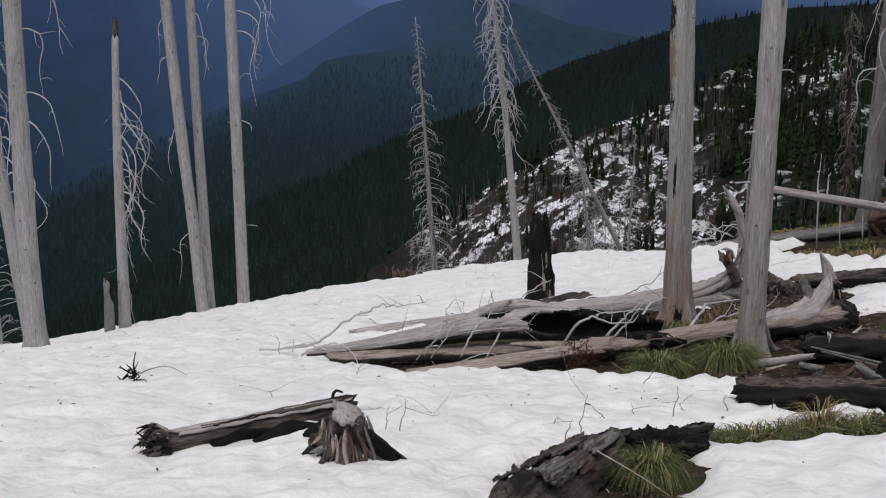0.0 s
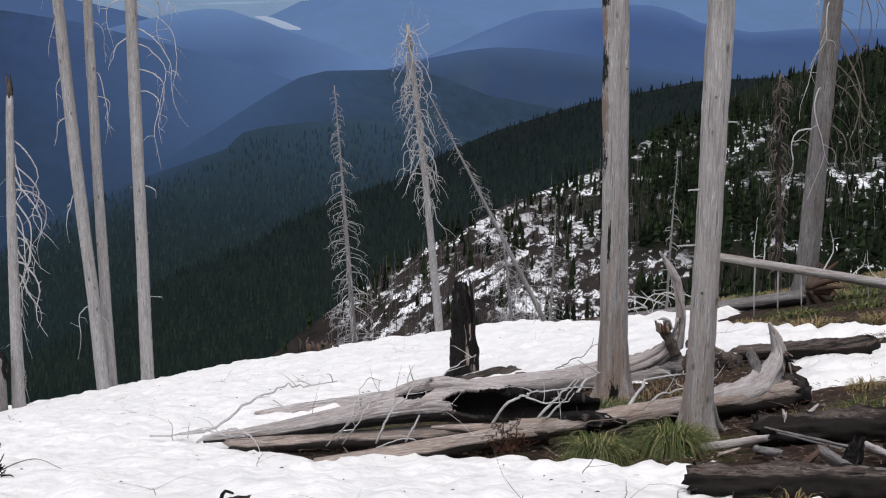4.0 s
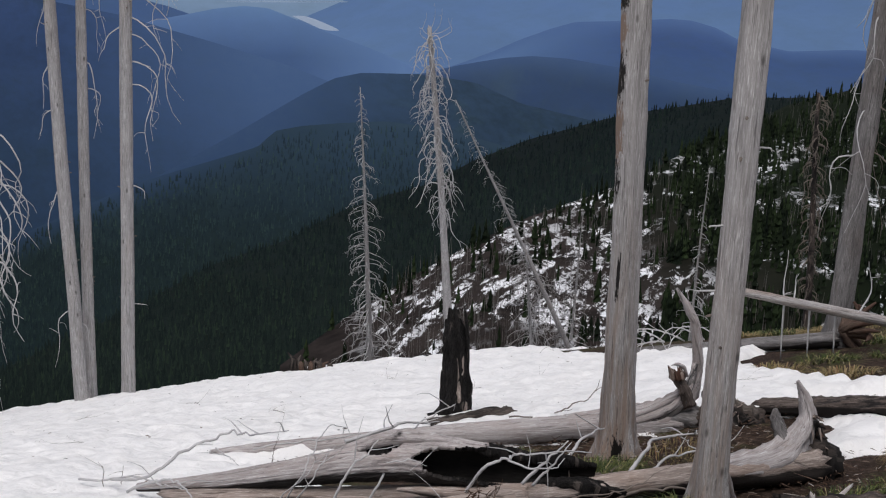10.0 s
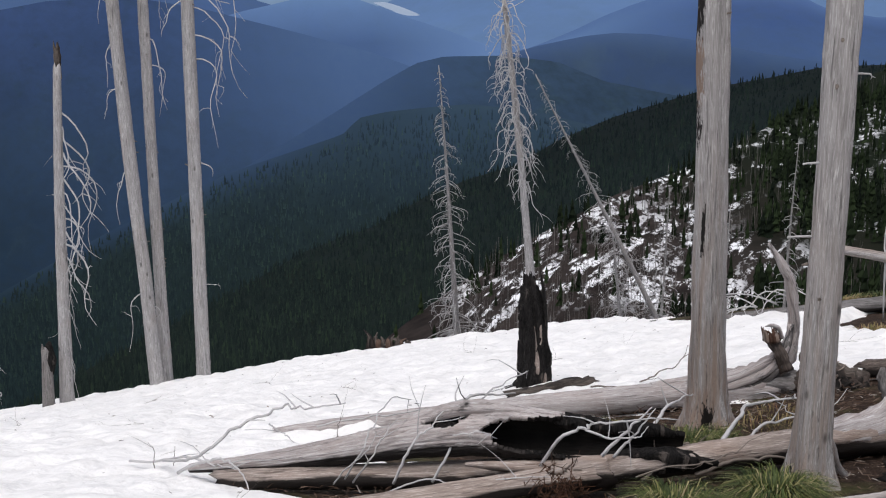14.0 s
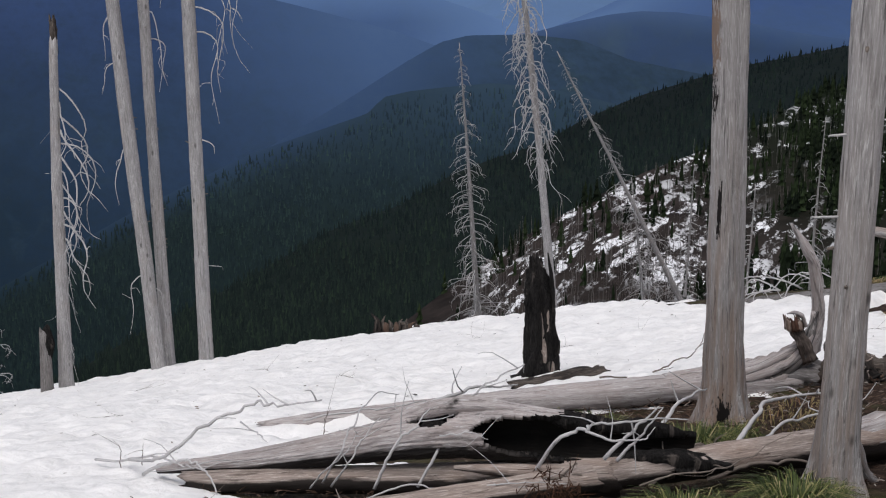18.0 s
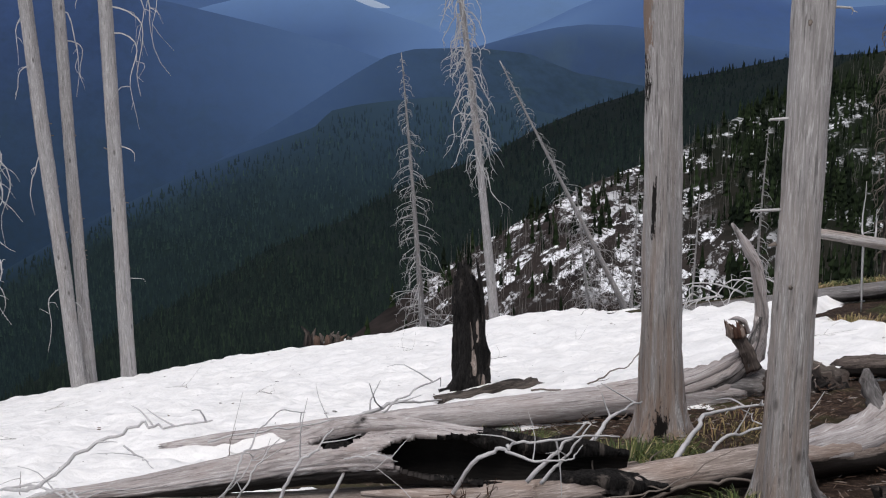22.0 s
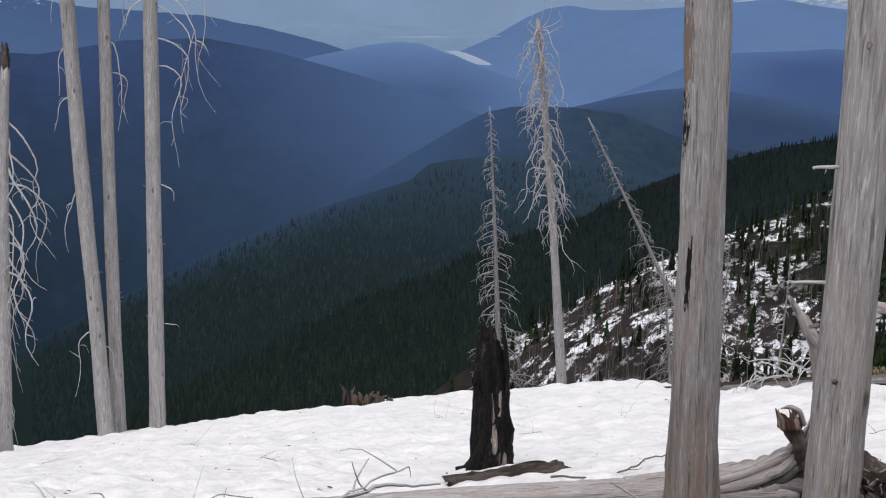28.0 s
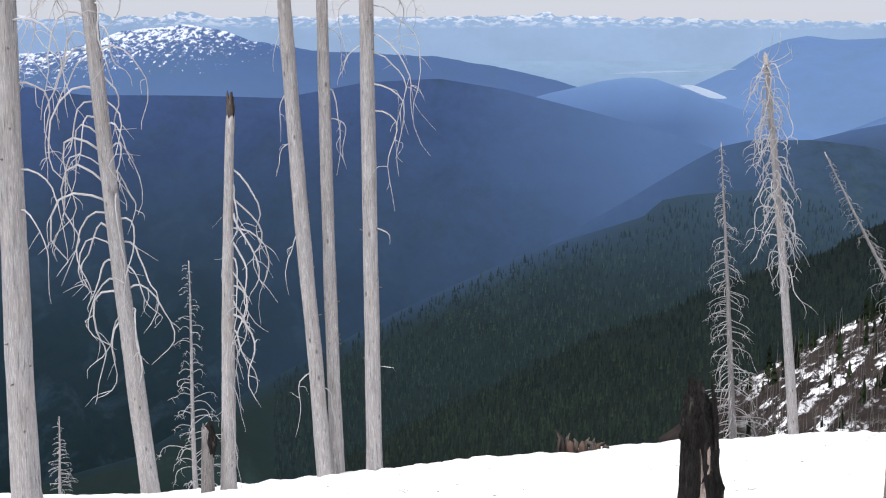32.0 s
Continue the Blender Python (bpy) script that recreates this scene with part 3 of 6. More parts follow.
BENCH = Hill([(5, -5.6), (6.6, -5.0), (8.1, -4.57), (9.0, -4.37), (10.1, -4.14), (11.3, -4.0), (12.8, -4.0), (15.2, -4.26), (17.3, -4.64), (19.7, -4.9), (26, -5.2), (45, -5.2)], [(5, 2620), (45, 2620)], [(5, 2400), (45, 2400)], -9.5, 0.5, 23)
RIDGE = Hill([(6, -5.2), (8.4, -4.3), (9.7, -3.75), (10.8, -3.2), (12.0, -2.72), (13.0, -2.4), (14.2, -2.32), (15.5, -2.22), (16.9, -2.08), (17.8, -2.11), (18.8, -2.35), (19.7, -2.76), (21.8, -3.1), (24, -2.9), (30, -2.7), (45, -2.5)], [(6, 3120), (45, 3120)], [(6, 2680), (45, 2680)], -6.5, 0.45, 29)
KNOLL = Hill([(-6, -3.6), (-4.2, -3.1), (-3.0, -2.84), (-2.0, -2.6), (-0.8, -2.43), (0.2, -2.47), (1.0, -2.74), (2.0, -3.1), (2.8, -3.38), (4.5, -3.9), (6.5, -4.6), (9, -6.2), (10, -7)], [(-6, 3190), (10, 3190)], [(-6, 3060), (10, 3060)], -6.5, 0.4, 53)
WEST = Hill([(-45, -2.3), (-30, -2.5), (-26.7, -2.57), (-23.5, -3.1), (-18.9, -3.17), (-15.4, -3.3), (-12, -2.65), (-8.8, -2.5), (-5.9, -2.95), (-2.3, -3.87), (1.2, -4.8), (4, -5.8), (9, -7.2)],
            [(-45, 3100), (9, 3000)], [(-45, 2420), (9, 2420)], -27, 0.3, 31, 0.8)
SNOWY = Hill([(-40, -1.2), (-30, -1.5), (-26.2, -1.4), (-24, -1.25), (-21.8, -0.5), (-20.4, -0.38), (-19.3, -0.24), (-17.6, -0.5), (-16.5, -0.93), (-14, -1.29), (-8.8, -1.53), (-5, -2.23), (-2.4, -2.93), (0, -3.6), (3, -4.6), (8, -7.2)],
             [(-40, 3800), (8, 3700)], [(-40, 3200), (8, 3200)], -5.5, 0.35, 37, 0.85, 0.001)
EAST = Hill([(-1, -3.6), (1.5, -2.9), (3.2, -2.1), (4.5, -1.27), (5.4, -0.85), (6.3, -0.69), (7.5, -0.85), (8.9, -0.8), (11.2, -0.6), (13, -0.35), (14.7, -0.13), (16.5, -0.4), (18.2, -0.54), (19.5, -0.25), (20.9, -0.1), (24, -0.3), (26.4, -0.14), (45, 0.1)],
            [(-1, 4250), (45, 4200)], [(-1, 3500), (45, 3300)], -5.2, 0.35, 41)
VALLEY = Hill([(-12, -1.75), (12, -1.75)], [(-12, 4500), (12, 4500)], [(-12, 3500), (12, 3500)], -7.5, 0.05, 43, 1.0)
RANGE = Hill([(-45, 0.05), (-24, 0.02), (-20, 0.12), (-16, 0.05), (-12, 0.1), (-9.5, 0.0), (-6, 0.12), (-2.7, 0.14), (0, 0.06), (4, 0.0), (9, -0.05), (16, 0.0), (45, 0.1)], [(-45, 4750), (45, 4750)], [(-45, 4560), (45, 4560)], -2.4, 0.22, 47, 0.85, 0.0042)

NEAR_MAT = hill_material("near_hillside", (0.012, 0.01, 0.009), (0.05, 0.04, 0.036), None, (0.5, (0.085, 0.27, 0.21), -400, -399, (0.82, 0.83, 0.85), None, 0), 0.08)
# from here back every hill glows, its blue haze painted in as emission
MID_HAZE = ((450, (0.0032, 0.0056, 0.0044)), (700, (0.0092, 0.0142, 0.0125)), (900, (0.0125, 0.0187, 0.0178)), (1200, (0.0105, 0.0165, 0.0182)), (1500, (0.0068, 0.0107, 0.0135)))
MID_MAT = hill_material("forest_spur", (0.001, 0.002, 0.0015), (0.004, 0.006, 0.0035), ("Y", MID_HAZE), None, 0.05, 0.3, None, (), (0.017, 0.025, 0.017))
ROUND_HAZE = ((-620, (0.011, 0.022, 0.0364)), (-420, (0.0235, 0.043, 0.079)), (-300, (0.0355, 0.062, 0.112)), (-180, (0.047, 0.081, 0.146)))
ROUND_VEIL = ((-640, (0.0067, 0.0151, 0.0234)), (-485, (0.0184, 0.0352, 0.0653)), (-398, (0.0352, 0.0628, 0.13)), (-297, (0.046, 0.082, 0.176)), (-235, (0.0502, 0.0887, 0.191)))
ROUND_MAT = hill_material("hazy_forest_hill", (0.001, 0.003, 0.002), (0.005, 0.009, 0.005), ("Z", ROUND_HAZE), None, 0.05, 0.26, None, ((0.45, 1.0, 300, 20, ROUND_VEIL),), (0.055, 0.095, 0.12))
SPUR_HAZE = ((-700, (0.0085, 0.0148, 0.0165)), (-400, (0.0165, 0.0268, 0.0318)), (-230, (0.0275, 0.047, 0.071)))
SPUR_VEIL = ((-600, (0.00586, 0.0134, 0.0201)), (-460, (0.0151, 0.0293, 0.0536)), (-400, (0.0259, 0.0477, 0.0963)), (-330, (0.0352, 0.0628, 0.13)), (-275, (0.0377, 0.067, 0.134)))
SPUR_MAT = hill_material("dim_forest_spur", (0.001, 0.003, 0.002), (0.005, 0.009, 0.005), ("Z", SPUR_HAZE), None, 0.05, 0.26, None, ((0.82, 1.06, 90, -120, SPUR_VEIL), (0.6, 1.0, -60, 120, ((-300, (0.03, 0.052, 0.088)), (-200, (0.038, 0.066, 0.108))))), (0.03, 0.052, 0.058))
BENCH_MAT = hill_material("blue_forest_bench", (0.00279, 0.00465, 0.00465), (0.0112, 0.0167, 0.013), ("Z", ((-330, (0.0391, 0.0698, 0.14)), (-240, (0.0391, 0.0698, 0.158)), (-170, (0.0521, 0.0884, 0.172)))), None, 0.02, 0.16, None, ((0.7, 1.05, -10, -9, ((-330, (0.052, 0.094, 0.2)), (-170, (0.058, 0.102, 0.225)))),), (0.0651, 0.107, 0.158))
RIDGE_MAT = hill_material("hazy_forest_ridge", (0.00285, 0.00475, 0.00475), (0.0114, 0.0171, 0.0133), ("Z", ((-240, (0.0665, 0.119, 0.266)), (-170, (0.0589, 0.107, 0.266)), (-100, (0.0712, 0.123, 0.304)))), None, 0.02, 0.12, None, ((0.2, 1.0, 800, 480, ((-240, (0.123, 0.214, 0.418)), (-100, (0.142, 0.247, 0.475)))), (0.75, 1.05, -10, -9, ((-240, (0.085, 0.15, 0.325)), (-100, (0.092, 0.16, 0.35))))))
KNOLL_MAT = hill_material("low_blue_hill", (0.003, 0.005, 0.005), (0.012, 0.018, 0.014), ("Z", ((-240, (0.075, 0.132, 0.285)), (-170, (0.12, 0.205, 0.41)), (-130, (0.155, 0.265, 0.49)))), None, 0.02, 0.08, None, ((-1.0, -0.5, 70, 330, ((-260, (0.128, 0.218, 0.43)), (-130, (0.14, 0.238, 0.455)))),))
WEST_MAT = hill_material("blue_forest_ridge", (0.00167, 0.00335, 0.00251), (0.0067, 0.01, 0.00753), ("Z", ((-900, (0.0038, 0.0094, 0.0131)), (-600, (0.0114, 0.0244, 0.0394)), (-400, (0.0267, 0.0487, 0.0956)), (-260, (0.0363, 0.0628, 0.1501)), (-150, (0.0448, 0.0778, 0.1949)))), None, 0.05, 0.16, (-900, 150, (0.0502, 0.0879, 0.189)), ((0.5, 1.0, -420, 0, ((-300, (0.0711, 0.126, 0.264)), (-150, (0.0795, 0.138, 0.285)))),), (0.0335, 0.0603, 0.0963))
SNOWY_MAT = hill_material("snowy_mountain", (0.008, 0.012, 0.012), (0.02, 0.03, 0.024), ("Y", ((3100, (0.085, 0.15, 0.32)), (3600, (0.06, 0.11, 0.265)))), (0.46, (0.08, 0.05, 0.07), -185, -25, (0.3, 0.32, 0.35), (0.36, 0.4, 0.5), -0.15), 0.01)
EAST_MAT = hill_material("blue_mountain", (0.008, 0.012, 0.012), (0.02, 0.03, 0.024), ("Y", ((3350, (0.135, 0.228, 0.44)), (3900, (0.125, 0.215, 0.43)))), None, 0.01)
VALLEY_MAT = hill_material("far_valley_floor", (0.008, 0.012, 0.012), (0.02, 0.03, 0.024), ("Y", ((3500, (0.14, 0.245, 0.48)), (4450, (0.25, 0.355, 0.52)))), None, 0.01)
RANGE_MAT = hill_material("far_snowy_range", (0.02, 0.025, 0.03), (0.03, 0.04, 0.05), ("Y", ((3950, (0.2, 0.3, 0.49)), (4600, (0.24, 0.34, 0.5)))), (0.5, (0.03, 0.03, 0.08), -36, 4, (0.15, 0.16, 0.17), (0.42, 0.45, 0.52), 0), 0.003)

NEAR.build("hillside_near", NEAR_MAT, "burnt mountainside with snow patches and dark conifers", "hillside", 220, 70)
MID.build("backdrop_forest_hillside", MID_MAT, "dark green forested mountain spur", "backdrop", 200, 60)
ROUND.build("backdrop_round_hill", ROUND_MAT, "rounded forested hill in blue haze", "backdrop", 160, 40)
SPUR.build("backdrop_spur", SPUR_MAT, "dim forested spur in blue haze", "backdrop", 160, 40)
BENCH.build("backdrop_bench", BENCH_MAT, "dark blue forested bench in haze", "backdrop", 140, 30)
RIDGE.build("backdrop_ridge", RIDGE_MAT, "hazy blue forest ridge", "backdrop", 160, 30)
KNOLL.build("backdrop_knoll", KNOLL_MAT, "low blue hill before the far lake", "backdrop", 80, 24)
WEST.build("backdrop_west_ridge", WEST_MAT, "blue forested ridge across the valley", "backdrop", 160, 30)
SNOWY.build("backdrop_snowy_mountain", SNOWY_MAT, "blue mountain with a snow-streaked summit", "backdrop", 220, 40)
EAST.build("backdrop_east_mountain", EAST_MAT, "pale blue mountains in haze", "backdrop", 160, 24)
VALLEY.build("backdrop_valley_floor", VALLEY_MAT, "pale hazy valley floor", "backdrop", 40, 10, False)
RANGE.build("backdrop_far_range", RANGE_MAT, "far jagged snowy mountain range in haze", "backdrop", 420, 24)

# both lakes glow: their brightness is painted in as emission, not reflected sky
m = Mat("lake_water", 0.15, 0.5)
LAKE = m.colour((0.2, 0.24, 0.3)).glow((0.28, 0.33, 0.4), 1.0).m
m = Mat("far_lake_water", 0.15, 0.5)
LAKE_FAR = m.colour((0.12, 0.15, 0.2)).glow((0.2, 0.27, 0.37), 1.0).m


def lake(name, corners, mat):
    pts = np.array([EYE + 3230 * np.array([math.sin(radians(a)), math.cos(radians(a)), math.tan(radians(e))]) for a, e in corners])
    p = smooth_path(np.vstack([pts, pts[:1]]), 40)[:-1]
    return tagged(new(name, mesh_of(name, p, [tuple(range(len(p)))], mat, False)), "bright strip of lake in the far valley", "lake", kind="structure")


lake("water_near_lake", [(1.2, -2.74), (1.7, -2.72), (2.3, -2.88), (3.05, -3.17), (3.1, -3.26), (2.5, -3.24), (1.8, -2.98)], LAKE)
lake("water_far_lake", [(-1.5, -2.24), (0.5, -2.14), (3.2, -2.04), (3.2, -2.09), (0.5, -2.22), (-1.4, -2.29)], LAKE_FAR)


# ---- woods ----
def conifer_template(r, rings=7, sides=5, slim=0.17):
    """A small conifer, one unit high: a ragged stack of drooping whorls."""
    v, f = [], []
    for i in range(rings):
        t = i / (rings - 1)
        rad = slim * (1 - t) ** 0.8 * (1.0 if i % 2 == 0 else 0.52) + 0.004
        z = 0.06 + 0.94 * t - (0.05 if i % 2 == 0 else 0.0)
        for j in range(sides):
            a = 2 * math.pi * (j + 0.5 * (i % 2)) / sides
            k = rad * r.uniform(0.65, 1.35)
            v.append((k * math.cos(a), k * math.sin(a), z + r.uniform(-0.015, 0.015)))
    for i in range(rings - 1):
        for j in range(sides):
            f.append((i * sides + j, i * sides + (j + 1) % sides, (i + 1) * sides + (j + 1) % sides, (i + 1) * sides + j))
    return np.array(v), np.array(f)


def snag_template(r):
    v, f = tube([(0, 0, 0), (r.uniform(-0.02, 0.02), r.uniform(-0.02, 0.02), 0.5), (r.uniform(-0.04, 0.04), r.uniform(-0.04, 0.04), 1)], (0.011, 0.008, 0.003), 3, caps=False)
    return v, np.array(f)


def plant(name, hill, count, az, u, heights, mat, label, seed, keep=None, make=conifer_template, kinds=5, width=1.0):
    r = np.random.default_rng(seed)
    temps = [make(r) for _ in range(kinds)]
    a, b = r.uniform(*az, count), r.uniform(*u, count) ** 1.0
    p = hill.at(a, b)
    if keep is not None:
        ok = np.array([keep(q, aa, uu, r) for q, aa, uu in zip(p, a, b)])
        p = p[ok]
    vs, fs, at = [], [], 0
    for q in p:
        v, f = temps[int(r.integers(kinds))]
        h = r.uniform(*heights)
        t = r.uniform(0, 6.28)
        c, s = math.cos(t), math.sin(t)
        w = h * width * r.uniform(0.75, 1.25)
        vs.append(np.stack([(v[:, 0] * c - v[:, 1] * s) * w + q[0], (v[:, 0] * s + v[:, 1] * c) * w + q[1], v[:, 2] * h + q[2] - 0.4], 1))
        fs.append(f + at)
        at += len(v)
    me = mesh_of(name, np.vstack(vs), np.vstack(fs).tolist(), mat, False)
    return tagged(new(name, me), label, "forest", kind="stuff")


m = Mat("burnt_trunks", 0.9, 0.1)
SNAG_FAR = m.colour(m.mix(m.island(), (0.05, 0.045, 0.04), (0.25, 0.235, 0.22))).m
FIR_NEAR = conifer_material("near_conifers", (0.006, 0.01, 0.006), (0.018, 0.028, 0.012))
# the spur trees glow too, with the haze of their hills painted in
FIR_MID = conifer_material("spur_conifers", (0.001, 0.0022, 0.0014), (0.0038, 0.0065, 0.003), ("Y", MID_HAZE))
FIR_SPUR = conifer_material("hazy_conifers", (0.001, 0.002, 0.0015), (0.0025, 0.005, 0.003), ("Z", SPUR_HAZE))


def dense_right(q, a, uu, r):
    n = noise.noise((q[0] * 0.02, q[1] * 0.014, 3.3)) + 0.5 * noise.noise((q[0] * 0.06, q[1] * 0.05, 8.3))
    want = 0.24 + 0.76 * np.clip((a - 16) / 4, 0, 1) if uu < 0.93 else 0.3 + 0.7 * np.clip((a - 14) / 6, 0, 1)
    if a > 22.5 and uu < 0.62:
        want *= 0.45
    return r.uniform() < want * np.clip(0.6 + 1.5 * n, 0.05, 1)


def sparse(q, a, uu, r):
    return noise.noise((q[0] * 0.03, q[1] * 0.02, 1.3)) > -0.15


plant("near_forest", NEAR, 13000, (2, 44), (0.1, 1.0), (2, 6.5), FIR_NEAR, "dark green conifers standing among snow patches", 21, dense_right)
plant("near_forest_thick", NEAR, 7500, (17.5, 42), (0.15, 1.0), (2.5, 7), FIR_NEAR, "thick dark green conifers on the mountainside", 25, lambda q, a, uu, r: not (a > 22.5 and uu < 0.62 and r.uniform() < 0.7) and noise.noise((q[0] * 0.03, q[1] * 0.02, 6.1)) + 0.5 * noise.noise((q[0] * 0.1, q[1] * 0.07, 2.1)) > 0.05 - 0.3 * np.clip((a - 17) / 12, 0, 1) + r.uniform(0, 0.25))
plant("burnt_snags", NEAR, 3600, (3, 30), (0.15, 1.0), (2.5, 7), SNAG_FAR, "thin grey burnt tree trunks on the mountainside", 22, sparse, snag_template, 4)
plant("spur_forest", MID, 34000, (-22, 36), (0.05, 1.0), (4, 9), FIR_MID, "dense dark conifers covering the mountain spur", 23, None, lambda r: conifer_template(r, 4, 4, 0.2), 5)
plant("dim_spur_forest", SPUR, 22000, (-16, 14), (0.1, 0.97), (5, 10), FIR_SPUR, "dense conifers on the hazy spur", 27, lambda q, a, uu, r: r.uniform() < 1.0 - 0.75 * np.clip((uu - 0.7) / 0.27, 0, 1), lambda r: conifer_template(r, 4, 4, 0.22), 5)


# ---- standing dead trees ----
def frame_along(p0, p1):
    """Pose at p0 with local z towards p1, and the length."""
    d = Vector(p1) - Vector(p0)
    return Matrix.Translation(p0) @ d.to_track_quat("Z", "Y").to_matrix().to_4x4(), d.length


def trunk_mesh(name, length, r0, r1, flare, r, mat, sides=22, rings=60, bend=0.0, broken=True, rough=0.05, roots=5):
    """A bare trunk along local z with a flared foot, long furrows and a splintered top."""
    z = np.concatenate([np.linspace(0, 0.9, 14), np.linspace(0.9, length, rings)[1:]]) if length > 2.5 else np.linspace(0, length, rings // 2)
    ph = r.uniform(0, 6, 4)
    off = np.stack([bend * np.sin(z / length * math.pi + ph[0] * 0.2), bend * 0.6 * np.sin(z / length * 5 + ph[1]), z], 1)
    rad = r0 + (r1 - r0) * (z / length) ** 0.9

    def lobes(i, a):
        k = flare * (0.72 * math.exp(-max(z[i] - 0.22, 0) / 0.16) + 0.28 * math.exp(-max(z[i] - 0.22, 0) / 0.55))
        return 1 + k * (1 + 0.75 * np.cos(roots * a + ph[2]) + 0.35 * np.cos(2 * a + ph[3])) + 0.03 * np.sin(3 * a + z[i] * 1.3)

    v, f = tube(off, rad, sides, rough, r, True, lobes)
    if broken:
        top = slice((len(z) - 1) * sides, len(z) * sides)
        v[top, 2] += r.uniform(-0.05, 0.22, sides) * min(1, r1 * 8)
    return mesh_of(name, v, f, mat)


def branch_piece(start, az, reach, drop, r, thick=0.018, lift=0.1, curl=0.3, twigs=3, n=12, sides=4, apart=False):
    """One dead branch: it grows out from the trunk, bends down under its weight and wanders, with a few twigs."""
    thick *= 0.72
    out = np.array([math.cos(az), math.sin(az), 0])
    side = np.array([-out[1], out[0], 0])
    ln = math.hypot(reach, drop) * 1.1
    s = np.linspace(0, 1, n)
    k1, k2, k3 = r.uniform(0.0, 1.2), r.uniform(-1, 1), r.uniform(-0.35, 0.35)
    over = reach * np.sin(np.minimum(1, s * (1.2 + k1)) * math.pi / 2) * (1 - k3 * s**3)
    fall = lift * reach * 1.6 * np.sin(np.minimum(1, s * 2.2) * math.pi) - drop * s ** r.uniform(0.85, 1.8)
    ph = r.uniform(0, 6.28, 3)
    wave = curl * ln * 0.13
    p = np.asarray(start, float) + np.outer(over + wave * np.sin(7 * s + ph[0]) * s, out) + np.outer(wave * (np.sin(5 * s + ph[1]) - math.sin(ph[1]) + k2 * s), side)
    p[:, 2] += fall + 0.5 * wave * np.sin(9 * s + ph[2]) * s
    p[1:] += np.cumsum(r.normal(0, 0.006 * ln, (n - 1, 3)), 0)
    pieces = [tube(p, thick * (1 - 0.75 * np.linspace(0, 1, n)), sides, 0, None, True)]
    for _ in range(twigs):
        i = int(r.integers(2, n - 2))
        t = r.normal(0, 1, 3) * (1, 1, 0.6) + out * 0.4 + np.array([0, 0, -0.7 if drop > 0 else 0.3])
        t /= np.linalg.norm(t)
        tl = r.uniform(0.15, 0.5) * ln * 0.6
        q = np.array([p[i], p[i] + t * tl * 0.5 + r.normal(0, 0.12, 3) * tl, p[i] + t * tl * 0.9 + np.array([0, 0, -0.25 * tl * (drop > 0)]) + r.normal(0, 0.1, 3) * tl])
        pieces.append(tube(smooth_path(q, 6), thick * 0.5 * np.linspace(1, 0.3, 6), 3, 0, None, False))
    return pieces if apart else joined(pieces)


def add_branches(tree, heights, axis, rad, r, mat, az=(0, 6.28), reach=(0.3, 0.6), drop=(0.3, 1.0), thick=(0.012, 0.022), twigs=3, curl=0.35, lift=0.08, name="branch"):
    """axis: function height -> centre on the trunk in the tree's space."""
    for h in heights:
        a = r.uniform(*az)
        c = np.asarray(axis(h)) + np.array([math.cos(a), math.sin(a), 0]) * rad * 0.6
        limbs = branch_piece(c - c, a, r.uniform(*reach), r.uniform(*drop), r, r.uniform(*thick), lift, curl, twigs, apart=True)
        main = part(name, mesh_of(name, *limbs[0], mat), tree, "", Matrix.Translation(c.tolist()))
        for v, f in limbs[1:]:
            part("twig", mesh_of("twig", v, f, mat), main)


def snag(name, base, top, r0, r1, label, flare=0.5, seed=1, mat=WOOD, bend=0.03, sides=22, rings=60, roots=5, rough=0.05, group="standing dead trees"):
    """A standing dead tree with its trunk; base and top in the world. Returns the tree and its axis in tree space."""
    r = np.random.default_rng(seed)
    b, t = Vector(base), Vector(top)
    d = (t - b).normalized()
    tree = thing(name, *base, label, "dead tree", group)
    root = d * -0.25
    m, ln = frame_along(tuple(root), tuple(t - b))
    part("trunk", trunk_mesh("trunk", ln, r0, r1, flare, r, mat, sides, rings, bend, True, rough, roots), tree, "", m)
    return tree, (lambda h: d * h), r


def stubs(tree, axis, r, count, h0, h1, rad, mat=BRANCH_DARK):
    for _ in range(count):
        h, a = r.uniform(h0, h1), r.uniform(0, 6.28)
        c = np.asarray(axis(h)) + np.array([math.cos(a), math.sin(a), 0]) * rad * 0.8
        ln = r.uniform(0.015, 0.06)
        v, f = tube([(0, 0, 0), (math.cos(a) * ln, math.sin(a) * ln, r.uniform(-0.02, 0.03))], (0.012, 0.006), 5)
        part("branch_stub", mesh_of("branch_stub", v, f, mat), tree, "", Matrix.Translation(c.tolist()))


# the two big trunks beside the logs
t1, ax, r = snag("standing_snag", spot(3.695, 12.78, -0.05), (3.385, 12.78, 6.2), 0.122, 0.1, "tall grey barkless trunk with charred strips, beside fallen logs", 0.6, 31, WOOD_SCARRED, bend=0.015, rings=90, sides=30)
stubs(t1, ax, r, 14, 0.8, 6, 0.12)

t2, ax, r = snag("standing_snag", spot(3.735, 10.68, -0.05), (3.78, 10.66, 6.0), 0.098, 0.096, "tall smooth grey trunk with a flared foot in grass tufts", 0.62, 37, bend=0.02, rings=90, sides=30, roots=4)
stubs(t2, ax, r, 16, 0.9, 6, 0.12)
